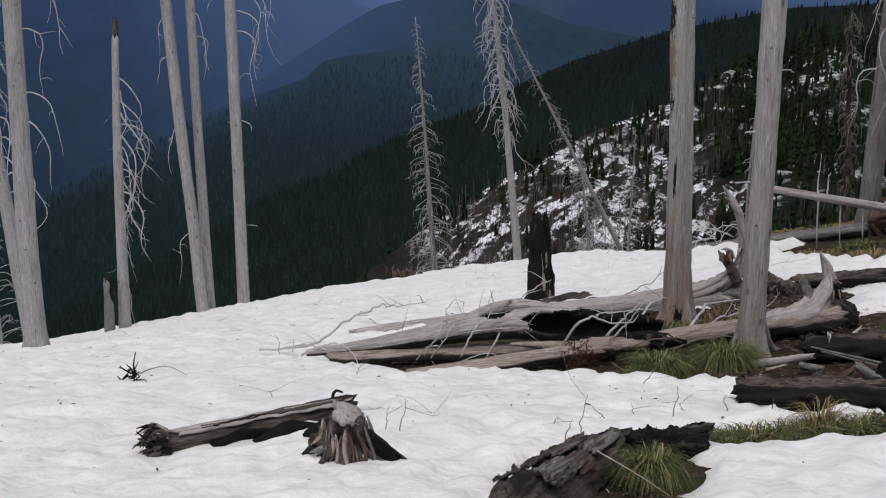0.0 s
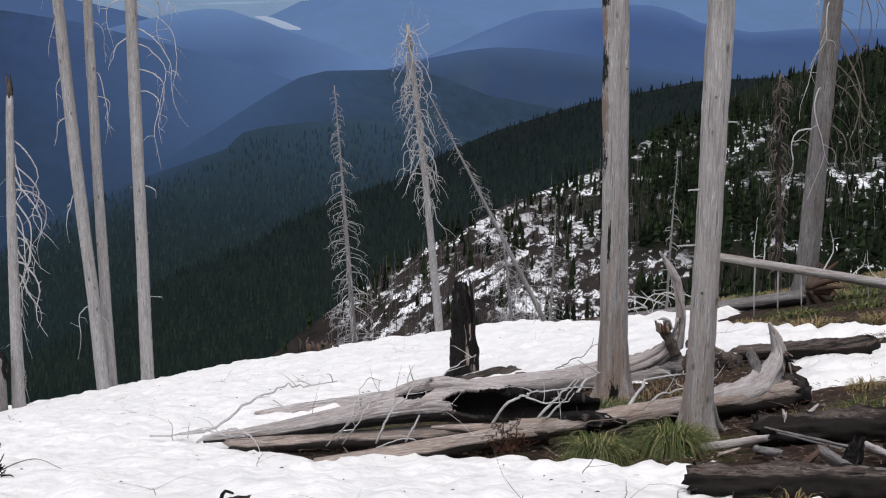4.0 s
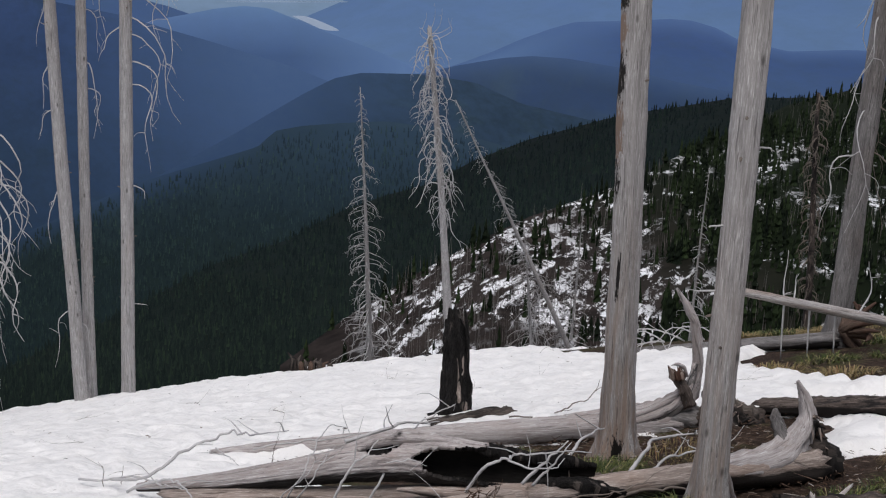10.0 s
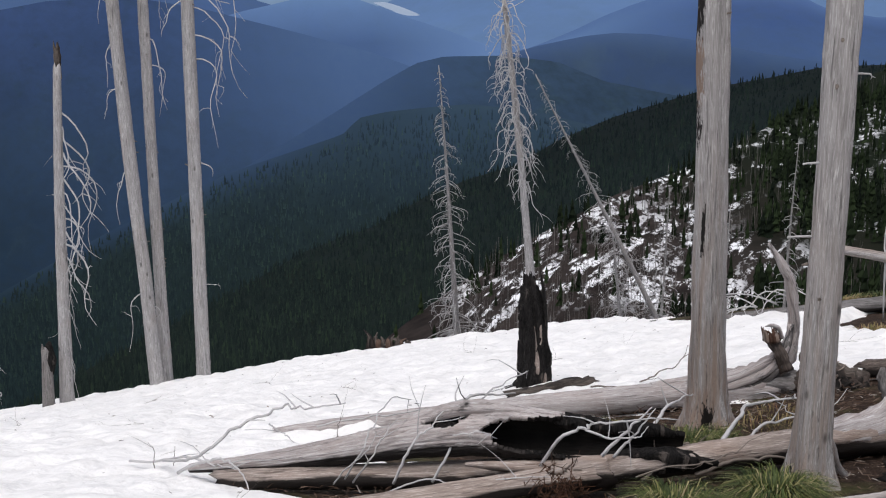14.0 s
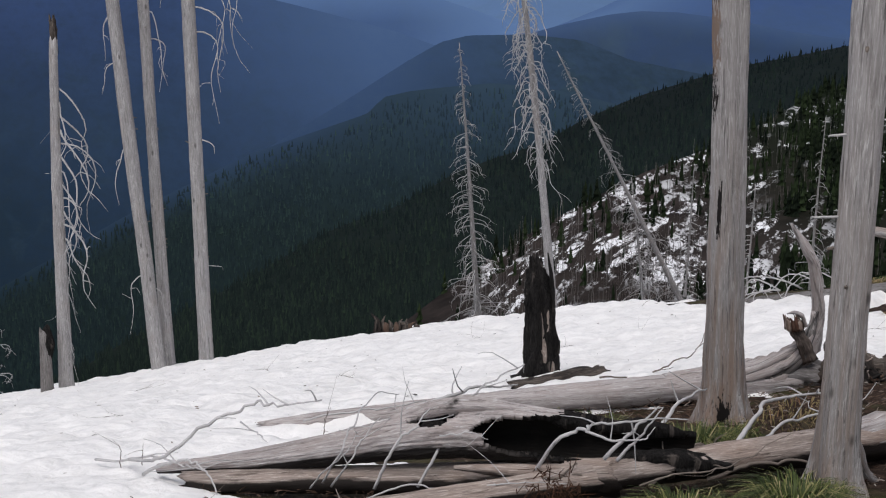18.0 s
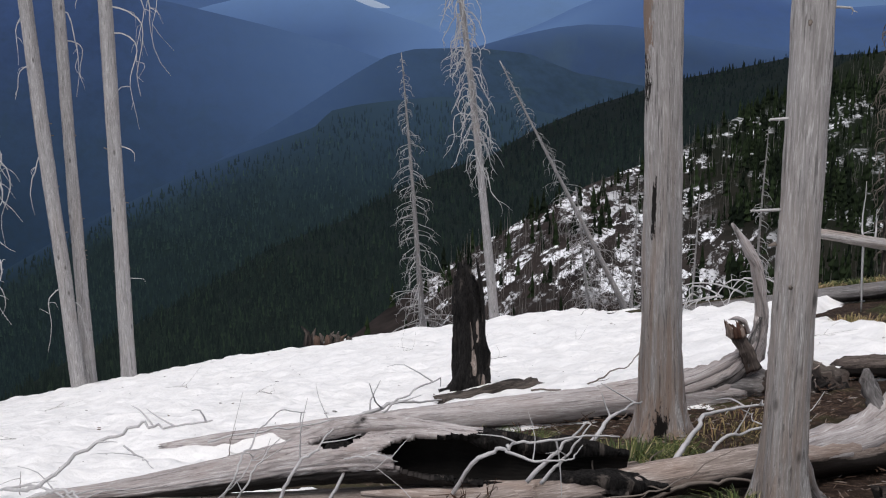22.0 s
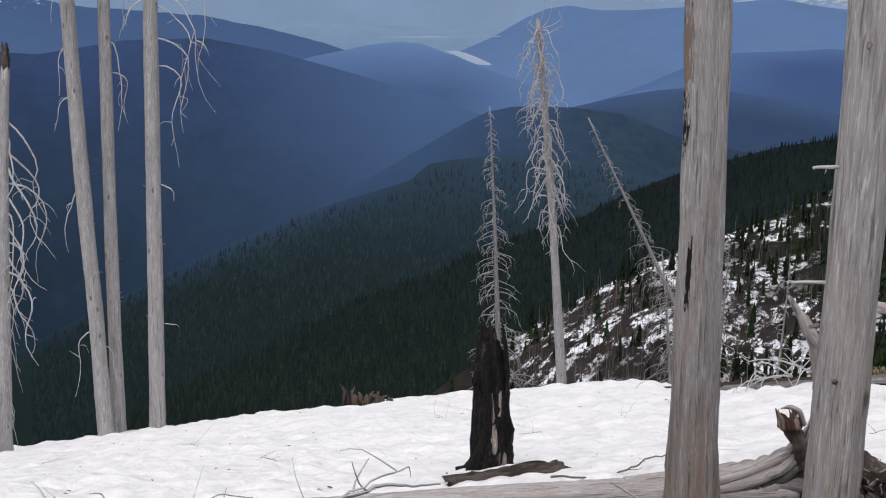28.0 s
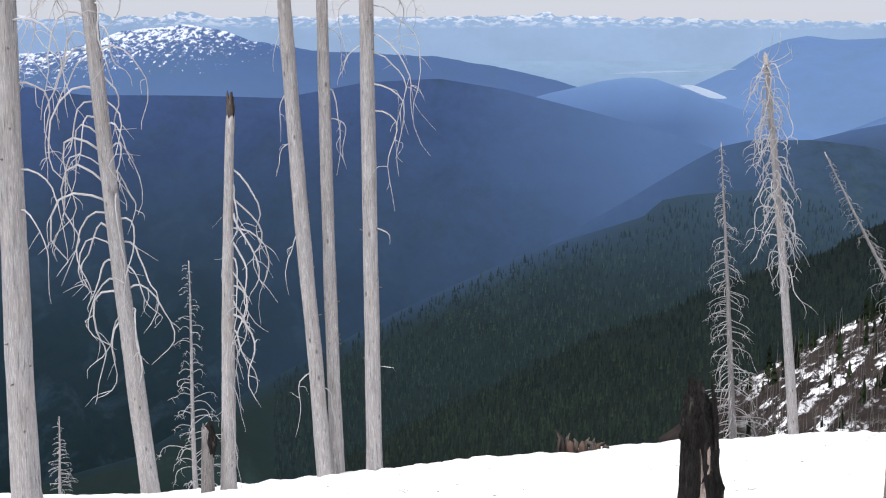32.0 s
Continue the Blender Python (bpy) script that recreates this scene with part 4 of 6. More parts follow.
for q, w in ((((3.79, 10.66, -1.9), (3.86, 10.72, -2.15), (3.96, 10.82, -2.32), (4.08, 10.92, -2.43)), 0.05),):
    p = smooth_path(q, 16)
    rad = w * np.interp(np.linspace(0, 1, 16), [0, 0.4, 1], [0.4, 1.0, 0.5])
    v, f = tube(p - np.array(t2.location), rad, 10, 0.1, r)
    part("root", mesh_of("root", v, f, WOOD, grain=grain_of(p, rad, 10)), t2)
for h, a, reach in ((1.95, 3.3, 0.1), (1.52, 3.1, 0.13), (2.45, 0.2, 0.12), (3.5, 0.3, 0.16)):
    add_branches(t2, [h], ax, 0.14, r, BRANCH, (a, a + 0.1), (reach, reach * 1.1), (0.0, 0.05), (0.009, 0.011), 2, 0.2, 0.0)


# tree behind the raised fallen trunk
t3, ax, r = snag("standing_snag", spot(7.75, 17.75, -0.1), (8.05, 17.6, 4.6), 0.15, 0.1, "grey-brown dead tree with long hanging branches", 0.5, 41, WOOD_DIM, 0.05)
add_branches(t3, np.linspace(2.2, 6.8, 18), ax, 0.13, r, BRANCH_DARK, (-0.9, 0.9), (0.2, 0.45), (1.0, 1.9), (0.012, 0.018), 3, 0.6, 0.02)
add_branches(t3, np.linspace(2.4, 6.8, 9), ax, 0.13, r, BRANCH, (2.4, 4.0), (0.15, 0.3), (0.8, 1.6), (0.012, 0.018), 3, 0.6, 0.02)

t4, ax, r = snag("standing_snag", spot(9.9, 23.5, -0.4), (9.72, 23.5, -0.72), 0.075, 0.03, "thin reddish-brown dead conifer with shaggy twigs", 0.3, 43, WOOD_ROT, 0.04, 12, 30)
top4 = -0.72 - t4.location.z
add_branches(t4, np.linspace(0.8, top4, 120), ax, 0.04, r, BRANCH_DARK, (0, 6.28), (0.07, 0.17), (0.14, 0.36), (0.012, 0.018), 4, 0.5, 0.0)

# three close trunks on the brow
ZB = -6.3
tl, ax, r = snag("standing_snag", (-1.97, 23.62, ZB), (-2.62, 23.5, 4.2), 0.105, 0.078, "pale leaning dead trunk on the snow brow", 0.3, 51, WOOD_FAR, 0.05, 16, 50, group="three close trunks")
stubs(tl, ax, r, 20, 1, 9, 0.11)
add_branches(tl, [1.55], ax, 0.1, r, BRANCH, (0.0, 0.2), (0.14, 0.16), (0.6, 0.7), (0.012, 0.013), 1, 0.2, 0.02)
add_branches(tl, [1.75, 3.7, 4.9, 5.6, 6.6, 7.5], ax, 0.1, r, BRANCH, (2.6, 3.6), (0.1, 0.2), (0.4, 0.95), (0.011, 0.015), 2, 0.3, 0.02)
tm, ax, r = snag("standing_snag", (-1.84, 23.9, ZB), (-2.08, 23.9, 4.4), 0.096, 0.07, "pale straight dead trunk on the snow brow", 0.3, 52, WOOD_FAR, 0.03, 16, 50, group="three close trunks")
stubs(tm, ax, r, 18, 1, 9, 0.1)
add_branches(tm, [5.2, 5.6, 6.4, 7.3, 8.2], ax, 0.1, r, BRANCH, (-0.4, 0.5), (0.14, 0.24), (0.6, 1.2), (0.011, 0.016), 3, 0.4, 0.02)
tr, ax, r = snag("standing_snag", (-1.19, 23.33, ZB + 0.2), (-1.34, 23.3, 4.6), 0.108, 0.084, "pale dead trunk with curling branches on the snow brow", 0.3, 53, WOOD_FAR, 0.02, 16, 50, group="three close trunks")
stubs(tr, ax, r, 24, 1, 9, 0.12)
add_branches(tr, [3.62], ax, 0.1, r, BRANCH, (-0.1, 0.1), (0.2, 0.22), (0.2, 0.22), (0.014, 0.015), 0, 0.1, 0.0)
add_branches(tr, [1.75], ax, 0.1, r, BRANCH, (-0.1, 0.1), (0.2, 0.22), (0.02, 0.03), (0.008, 0.009), 1, 0.3, 0.0)
add_branches(tr, [5.15, 5.5, 5.9, 6.15, 6.5, 6.8, 7.2], ax, 0.1, r, BRANCH, (-0.35, 0.35), (0.3, 0.6), (0.8, 1.7), (0.013, 0.018), 4, 0.55, 0.03)
add_branches(tr, [6.0, 6.6, 7.0, 7.6, 8.2], ax, 0.1, r, BRANCH, (2.7, 3.6), (0.2, 0.4), (0.4, 1.0), (0.012, 0.016), 3, 0.5, 0.02)

# burnt-topped tree with a beard of branches, and the low stump at its foot
tb, ax, r = snag("standing_snag", (-3.35, 23.6, -6.5), (-3.27, 23.84, -1.15), 0.115, 0.06, "pale dead tree with a charred broken top and drooping branches", 0.3, 54, WOOD_FAR, 0.04, 14, 46)
v, f = tube(smooth_path([(0, 0, 0), (0.01, 0, 0.25), (0, 0.01, 0.52)], 10), np.array([0.05, 0.054, 0.05, 0.044, 0.047, 0.043, 0.046, 0.04, 0.043, 0.036]), 12, 0.25, r)
v[9 * 12 : 10 * 12, 2] += r.uniform(-0.1, 0.08, 12)
v[-1, 2] -= 0.14
part("charred_top", mesh_of("charred_top", v, f, WOOD_ROT), tb, "black charred broken top", Matrix.Translation(ax(5.2)))
add_branches(tb, np.linspace(2.5, 4.7, 12), ax, 0.07, r, BRANCH, (-0.5, 0.5), (0.08, 0.45), (0.7, 1.5), (0.016, 0.024), 3, 0.8, 0.05)
add_branches(tb, np.linspace(1.6, 4.6, 4), ax, 0.07, r, BRANCH, (2.3, 4.0), (0.03, 0.07), (0.5, 0.9), (0.008, 0.011), 1, 0.2, 0.0)
add_branches(tb, np.linspace(1.0, 2.4, 5), ax, 0.07, r, BRANCH, (-0.6, 0.9), (0.05, 0.12), (0.5, 1.0), (0.009, 0.012), 1, 0.25, 0.0)
st, ax, r = snag("tree_stump", (-3.6, 23.45, -6.5), (-3.6, 23.45, -5.45), 0.1, 0.085, "short grey broken stump beside a dead tree", 0.2, 55, WOOD_DIM, 0.01, 14, 20, group="")
v, f = tube([(0.03, -0.01, 0.72), (0.05, -0.02, 0.95), (0.03, 0.0, 1.14), (0.06, 0.0, 1.24)], (0.05, 0.085, 0.06, 0.015), 10, 0.25, r)
part("charred_top", mesh_of("charred_top", v, f, CHAR), st, "black charred splintered top")

# the heavy trunk and the curly-branched one at the edge
lt, ax, r = snag("standing_snag", (-3.91, 18.64, -5.0), (-3.86, 18.64, 4.5), 0.145, 0.1, "thick pale dead trunk at the edge of the snow", 0.4, 56, WOOD_FAR, 0.02, 22, 60)
stubs(lt, ax, r, 22, 0.8, 9, 0.15)
add_branches(lt, [3.35, 3.75], ax, 0.14, r, BRANCH, (-0.15, 0.15), (0.3, 0.4), (0.75, 0.95), (0.014, 0.017), 1, 0.25)
add_branches(lt, [4.6, 5.2, 5.7, 6.2, 6.8], ax, 0.14, r, BRANCH, (-0.6, 0.6), (0.3, 0.5), (0.5, 1.1), (0.013, 0.018), 3)
l2, ax, r = snag("standing_snag", (-5.6, 26.5, -7.8), (-6.68, 26.4, 4.6), 0.145, 0.1, "leaning pale dead tree hung with curling branches", 0.3, 57, WOOD_FAR, 0.06, 18, 50)
stubs(l2, ax, r, 24, 1, 11, 0.13)
add_branches(l2, np.linspace(3.1, 9.8, 27), ax, 0.12, r, BRANCH, (2.4, 3.9), (0.35, 1.0), (0.7, 1.9), (0.021, 0.03), 2, 0.95, 0.28)
add_branches(l2, np.linspace(3.0, 9.8, 19), ax, 0.12, r, BRANCH, (-0.8, 0.8), (0.2, 0.55), (0.7, 1.6), (0.02, 0.027), 2, 0.95, 0.22)
del tl, tm, tr, lt, st, t1, t2


def shaggy(name, base, top, r0, r1, label, seed, count, reach, drop, h_from, mat=WOOD_FAR, bmat=BRANCH, broken=True, az=(0, 6.28), even=False, thick=(0.012, 0.02), twigs=2, curl=0.26, lift=0.0):
    """A dead conifer whose branches grow longer towards the foot and droop."""
    tree, ax, r = snag(name, base, top, r0, r1, label, 0.2, seed, mat, 0.05, 10, 30, rough=0.04)
    ln = (Vector(top) - Vector(base)).length
    for h in np.linspace(h_from * ln, 0.985 * ln, count):
        k = 1 - (h / ln)
        w = r.uniform(0.6, 1.0) if even else min(1.0, 0.12 + k / (1 - h_from) * 1.05)
        a = r.uniform(*az)
        c = np.asarray(ax(h))
        v, f = branch_piece((0, 0, 0), a, reach * w * r.uniform(0.6, 1.15), drop * w * r.uniform(0.5, 1.2), r, 1.55 * r.uniform(*thick) * (0.45 + 0.55 * w), lift, curl, twigs, 8 if curl < 0.5 else 12, 3)
        part("branch", mesh_of("branch", v, f, bmat), tree, "", Matrix.Translation(c.tolist()))
    return tree


# dead conifers below the brow
shaggy("dead_conifer", (7.05, 70.9, -23.5), (5.71, 70.9, -5.5), 0.24, 0.02, "pointed grey dead conifer with drooping branches", 61, 170, 1.5, 1.5, 0.12, thick=(0.021, 0.03), twigs=3, curl=0.45)
sg = shaggy("dead_conifer", (5.78, 34.66, -10.4), (4.65, 34.5, -0.5), 0.135, 0.055, "pale dead tree shaggy with hanging branches near its broken top", 62, 95, 0.45, 1.0, 0.56, thick=(0.012, 0.018), twigs=3, even=True, curl=0.9, lift=0.2)
r = np.random.default_rng(262)
for a, reach, up in ((2.6, 0.22, 0.5), (0.4, 0.3, 0.62), (1.9, 0.12, 0.75), (-0.5, 0.42, 0.4), (3.5, 0.34, 0.3), (0.1, 0.5, 0.55)):
    v, f = branch_piece((0, 0, 0), a, reach, -up, r, 0.013, 0.0, 0.5, 2, 8, 3)
    part("branch", mesh_of("branch", v, f, BRANCH), sg, "", Matrix.Translation((-1.08, -0.15, 9.55 + r.uniform(0, 0.3))))
shaggy("dead_conifer", (17.5, 63.4, -20.5), (9.56, 63.4, -5.2), 0.19, 0.025, "grey dead tree leaning steeply with fine twigs", 63, 190, 1.35, 1.5, 0.03, thick=(0.011, 0.016), twigs=3, curl=0.4)
shaggy("dead_conifer", (14.4, 64.5, -20.0), (13.25, 64.5, -11.1), 0.13, 0.02, "small grey dead conifer with long drooping branches", 66, 110, 1.5, 2.0, 0.1, thick=(0.013, 0.02), twigs=3, curl=0.4)
shaggy("dead_conifer", (-8.95, 38.2, -13.0), (-9.05, 38.2, -5.8), 0.085, 0.015, "small dead conifer with upswept bare branches", 64, 80, 0.85, 0.22, 0.08, thick=(0.009, 0.014), twigs=3, curl=0.6, lift=0.12)
shaggy("dead_conifer", (-9.64, 31.75, -10.6), (-9.67, 31.75, -7.95), 0.05, 0.01, "little dead conifer below the brow", 65, 90, 0.42, 0.16, 0.03, thick=(0.006, 0.009))
for i, (x, y, top, h) in enumerate(((17.5, 60, -10.6, 9), (24.5, 72, -9.5, 10), (21.0, 85, -14.5, 8))):
    shaggy("dead_conifer", (x, y, top - h), (x + 0.2, y, top), 0.1, 0.02, "thin grey dead conifer on the lower slope", 67 + i, 40, 0.8, 0.7, 0.1, thick=(0.02, 0.03), twigs=1)

# charred stump with a pale split
r = np.random.default_rng(71)
stump = thing("charred_stump", *spot(2.75, 15.55, -0.08), "tall black charred stump with a pale split, in snow", "stump")
z = np.linspace(0, 1.2, 34)
px = smooth_path([(0.0, 0, 0), (0.03, 0, 0.4), (0.0, 0.05, 0.8), (-0.03, 0.08, 1.1)], 34)
v, f = tube(px, np.interp(z, [0, 0.12, 0.5, 0.9, 1.06, 1.2], [0.215, 0.165, 0.128, 0.112, 0.09, 0.055]), 26, 0.17, r, True, lambda i, a: 1 + 0.12 * np.cos(3 * a + 1) + 0.3 * np.exp(-z[i] / 0.12) * np.cos(5 * a))
v[33 * 26 : 34 * 26, 2] += r.uniform(-0.1, 0.12, 26)
part("trunk", mesh_of("trunk", v, f, CHAR), stump)
for x, y, h0, h1, w in ((0.05, -0.128, 0.02, 0.5, 0.03), (0.1, -0.105, 0.0, 0.36, 0.03), (0.02, -0.118, 0.15, 0.7, 0.018), (-0.04, -0.125, 0.1, 0.4, 0.014), (0.07, -0.085, 0.4, 0.85, 0.014)):
    v, f = tube(smooth_path([(x, y, h0), (x + 0.005, y + 0.012, (h0 + h1) / 2), (x - 0.01, y + 0.05, h1)], 9), w * np.sin(np.linspace(0.3, 2.9, 9)), 8, 0.2, r)
    part("bare_split", mesh_of("bare_split", v, f, WOOD_BROWN), stump, "pale bare wood in the split")

for k in range(16):
    a, h0 = r.uniform(2.6, 6.8), r.uniform(0.0, 0.5)
    h1 = h0 + r.uniform(0.25, 0.75)
    q = [(0.12 * math.cos(a) + 0.02, 0.12 * math.sin(a), h0), (0.115 * math.cos(a) + 0.01, 0.115 * math.sin(a) + 0.03, (h0 + h1) / 2), (0.1 * math.cos(a) - 0.02, 0.1 * math.sin(a) + 0.06, min(h1, 1.3))]
    v, f = tube(smooth_path(q, 9), 0.022 * np.sin(np.linspace(0.4, 2.9, 9)), 6, 0.3, r)
    part("charred_strip", mesh_of("charred_strip", v, f, CHAR), stump)
r = np.random.default_rng(72)
rem = thing("stump_remnant", *spot(1.55, 22.75, 0.06), "low rotten stump remnant with reddish splinters on the brow", "stump")
for x, h, w in ((-0.24, 0.24, 0.035), (-0.19, 0.16, 0.04), (-0.13, 0.2, 0.03), (-0.08, 0.1, 0.05), (-0.02, 0.13, 0.04), (0.05, 0.1, 0.05), (0.1, 0.15, 0.03), (0.16, 0.11, 0.05), (0.23, 0.15, 0.035), (0.29, 0.1, 0.04), (0.34, 0.07, 0.04)):
    v, f = tube([(x, 0, -0.05), (x + r.uniform(-0.04, 0.04), 0, h * 0.6), (x + r.uniform(-0.06, 0.06), 0, h)], (w, w * 0.8, w * 0.2), 7, 0.25, r)
    part("splinter", mesh_of("splinter", v, f, WOOD_RED if h == 0.1 else WOOD_ROT), rem)


# ---- fallen logs ----
def log_mesh(name, length, r0, r1, r, mats, sides=24, rings=60, bend=(0.0, 0.0), rough=0.05, splinter=0.0, power=1.0):
    """A fallen trunk along local z."""
    s = np.linspace(0, 1, rings)
    p = np.stack([bend[0] * np.sin(s * math.pi), bend[1] * np.sin(s * math.pi), s * length], 1)
    v, f = tube(p, r0 + (r1 - r0) * s**power, sides, rough, r, True, lambda i, a: 1 + 0.05 * np.sin(2 * a + 3 * s[i]))
    if splinter:
        v[:sides, 2] += r.uniform(-splinter, splinter, sides)
        v[(rings - 1) * sides : rings * sides, 2] += r.uniform(-splinter, splinter, sides)
    return mesh_of(name, v, f, mats)


def log(name, p0, p1, r0, r1, label, mats, seed, under=None, **kw):
    r = np.random.default_rng(seed)
    m, ln = frame_along(p0, p1)
    ob = thing(name, 0, 0, 0, label, "log", "fallen logs", m=m)
    me = log_mesh("trunk", ln, r0, r1, r, mats, **kw)
    # lower side turned dark: shade painted in, and char on the charred logs
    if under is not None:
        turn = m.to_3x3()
        char_shade = me.attributes.new("char_shade", "FLOAT", "POINT")
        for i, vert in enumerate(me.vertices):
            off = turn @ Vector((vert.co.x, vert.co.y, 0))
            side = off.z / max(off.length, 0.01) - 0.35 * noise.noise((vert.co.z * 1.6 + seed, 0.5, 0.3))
            char_shade.data[i].value = min(1.0, max(0.0, 0.55 + (under - side) * 0.9))
    part("trunk", me, ob)
    return ob, r


def shell_mesh(name, p0, p1, r0, r1, a0, a1, thick, r, mats, rings=40, steps=18, ragged=0.06, wander=0.5):
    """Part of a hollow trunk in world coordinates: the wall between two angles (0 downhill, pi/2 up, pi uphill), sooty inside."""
    p0, p1 = np.array(p0, float), np.array(p1, float)
    d = (p1 - p0) / np.linalg.norm(p1 - p0)
    back = np.array([-d[1], d[0], 0]) / math.hypot(d[0], d[1])
    up = np.cross(d, back)
    vs, fs, idx, gs = [], [], [], []
    lo = np.cumsum(r.normal(0, 0.09, rings)) * wander
    hi = np.cumsum(r.normal(0, 0.09, rings)) * wander
    ridge = r.normal(0, 0.05, steps)
    for i in range(rings):
        s = i / (rings - 1)
        ang = np.linspace(a0 + lo[i] - lo.mean(), a1 + hi[i] - hi.mean(), steps)
        ridge = 0.9 * ridge + 0.45 * r.normal(0, 0.05, steps)
        end = r.uniform(-ragged, ragged, steps) * (s in (0.0, 1.0))
        for side, t in ((0, 0.0), (1, thick)):
            k = (r0 + (r1 - r0) * s) * (1 + ridge * (1 - side)) - t
            q = p0 + (p1 - p0) * s + np.outer(k * np.cos(ang), back) + np.outer(k * np.sin(ang), up) + np.outer(end, d)
            vs += q.tolist()
            gs += np.stack([k * np.cos(ang), k * np.sin(ang), np.full(steps, s * np.linalg.norm(p1 - p0) + p0[0])], 1).tolist()
    n = 2 * steps
    for i in range(rings - 1):
        for j in range(steps - 1):
            a, b = i * n + j, (i + 1) * n + j
            fs += [(a, a + 1, b + 1, b), (a + steps, b + steps, b + steps + 1, a + steps + 1)]
            idx += [0, 1]
        a, b = i * n, (i + 1) * n
        fs += [(a, b, b + steps, a + steps), (a + steps - 1, a + n - 1, b + n - 1, b + steps - 1)]
        idx += [0, 0]
    for i in (0, rings - 1):
        fs += [(i * n + j, i * n + steps + j, i * n + steps + j + 1, i * n + j + 1) for j in range(steps - 1)]
        idx += [0] * (steps - 1)
    return mesh_of(name, vs, fs, mats, True, idx, gs)


def hollow_mesh(name, pts, radii, hole, thick, r, mats, under=0.1, rings=240, steps=120, rough=0.03):
    """A burnt-out trunk through pts: an outer and an inner wall, open where hole(s, angle) says so (angle 0 towards the viewer's slope, pi/2 up). mats: wood, soot, charcoal."""
    p = smooth_path(pts, rings)
    rad = np.interp(np.linspace(0, 1, rings), np.linspace(0, 1, len(radii)), radii)
    tan = np.gradient(p, axis=0)
    tan /= np.linalg.norm(tan, axis=1)[:, None]
    ang = np.linspace(0, 2 * math.pi, steps, endpoint=False)
    ridge = r.normal(0, rough, steps)
    outer, inner, grain, char_shade = [], [], [], []
    for i in range(rings):
        front = np.array([tan[i][1], -tan[i][0], 0.0])
        front /= np.linalg.norm(front)
        up = np.cross(front, tan[i])
        up *= np.sign(up[2])
        ridge = 0.88 * ridge + 0.45 * r.normal(0, rough, steps)
        k = rad[i] * (1 + ridge)
        across = np.outer(np.cos(ang), front) + np.outer(np.sin(ang), up)
        outer.append(p[i] + across * k[:, None])
        inner.append(p[i] + across * np.maximum(k - thick, 0.01)[:, None])
        grain.append(np.stack([k * np.cos(ang), k * np.sin(ang), np.full(steps, i / rings * 3.0)], 1))
        # the hollow trunk's underside is darkened too, its shade painted in
        char_shade.append(np.clip(0.55 + (under - np.sin(ang)) * 0.9, 0, 1))
    v = np.vstack(outer + inner)
    g = np.vstack(grain + grain)
    half = rings * steps
    gone = np.array([[hole(i / (rings - 1), (a + math.pi) % (2 * math.pi) - math.pi) for a in ang] for i in range(rings - 1)])
    f, idx = [], []
    for i in range(rings - 1):
        s = i / (rings - 1)
        for j in range(steps):
            if gone[i][j]:
                continue
            n = (j + 1) % steps
            a, b, c, d = i * steps + j, i * steps + n, (i + 1) * steps + n, (i + 1) * steps + j
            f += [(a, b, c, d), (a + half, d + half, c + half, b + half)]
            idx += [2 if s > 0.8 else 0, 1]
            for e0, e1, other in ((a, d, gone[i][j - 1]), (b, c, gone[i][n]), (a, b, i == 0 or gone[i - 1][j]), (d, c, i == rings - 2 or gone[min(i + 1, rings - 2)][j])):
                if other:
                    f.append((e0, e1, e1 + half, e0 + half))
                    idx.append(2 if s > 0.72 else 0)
    me = mesh_of(name, v, f, mats, True, idx, g)
    under_dark = me.attributes.new("char_shade", "FLOAT", "POINT")
    under_dark.data.foreach_set("value", np.concatenate(char_shade + char_shade))
    return me


def world_part(name, me, ob, label=""):
    """A part whose mesh is given in world coordinates."""
    return part(name, me, ob, label, ob.matrix_basis.inverted())


def limb(ob, name, pts, radii, r, mat, n=14, sides=9, rough=0.1, label=""):
    p = smooth_path(pts, n)
    rad = np.interp(np.linspace(0, 1, n), np.linspace(0, 1, len(radii)), radii)
    v, f = tube(p, rad, sides, rough, r)
    return world_part(name, mesh_of(name, v, f, mat, grain=grain_of(p, rad, sides)), ob, label)


def on(x, y, up=0.0):
    return spot(x, y, up)


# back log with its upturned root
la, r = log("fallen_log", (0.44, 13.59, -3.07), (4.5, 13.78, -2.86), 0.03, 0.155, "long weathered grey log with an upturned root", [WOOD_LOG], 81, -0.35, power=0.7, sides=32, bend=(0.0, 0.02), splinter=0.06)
limb(la, "root_hook", [(3.5, 13.75, -2.88), (4.1, 13.78, -2.83), (4.42, 13.8, -2.75), (4.6, 13.8, -2.6), (4.68, 13.8, -2.4), (4.67, 13.8, -2.15), (4.63, 13.8, -1.93), (4.55, 13.8, -1.78), (4.43, 13.8, -1.6)], (0.11, 0.145, 0.14, 0.09, 0.055, 0.048, 0.043, 0.036, 0.012), r, WOOD_LOG, 60, 20, 0.13, label="upright crooked root")
for k, (dx, dz, w) in enumerate(((0.0, 0.0, 0.05), (0.06, -0.05, 0.045), (-0.08, 0.03, 0.035), (0.03, -0.12, 0.05))):
    limb(la, "root_ridge", [(3.75 + dx, 13.66, -2.83 + dz), (4.15 + dx, 13.67, -2.77 + dz), (4.45 + dx, 13.7, -2.65 + dz * 0.6), (4.61, 13.74, -2.48), (4.65 + dx * 0.3, 13.76, -2.28)], (0.015, w, w * 0.9, w * 0.7, 0.01), r, (WOOD_LOG, WOOD_DIM)[k % 2], 26, 9, 0.15)
limb(la, "root_base", [(4.2, 13.8, -2.87), (4.55, 13.8, -2.82), (4.8, 13.74, -2.84), (4.98, 13.66, -2.9)], (0.14, 0.155, 0.13, 0.05), r, WOOD_DIM, 20, 18, 0.15)
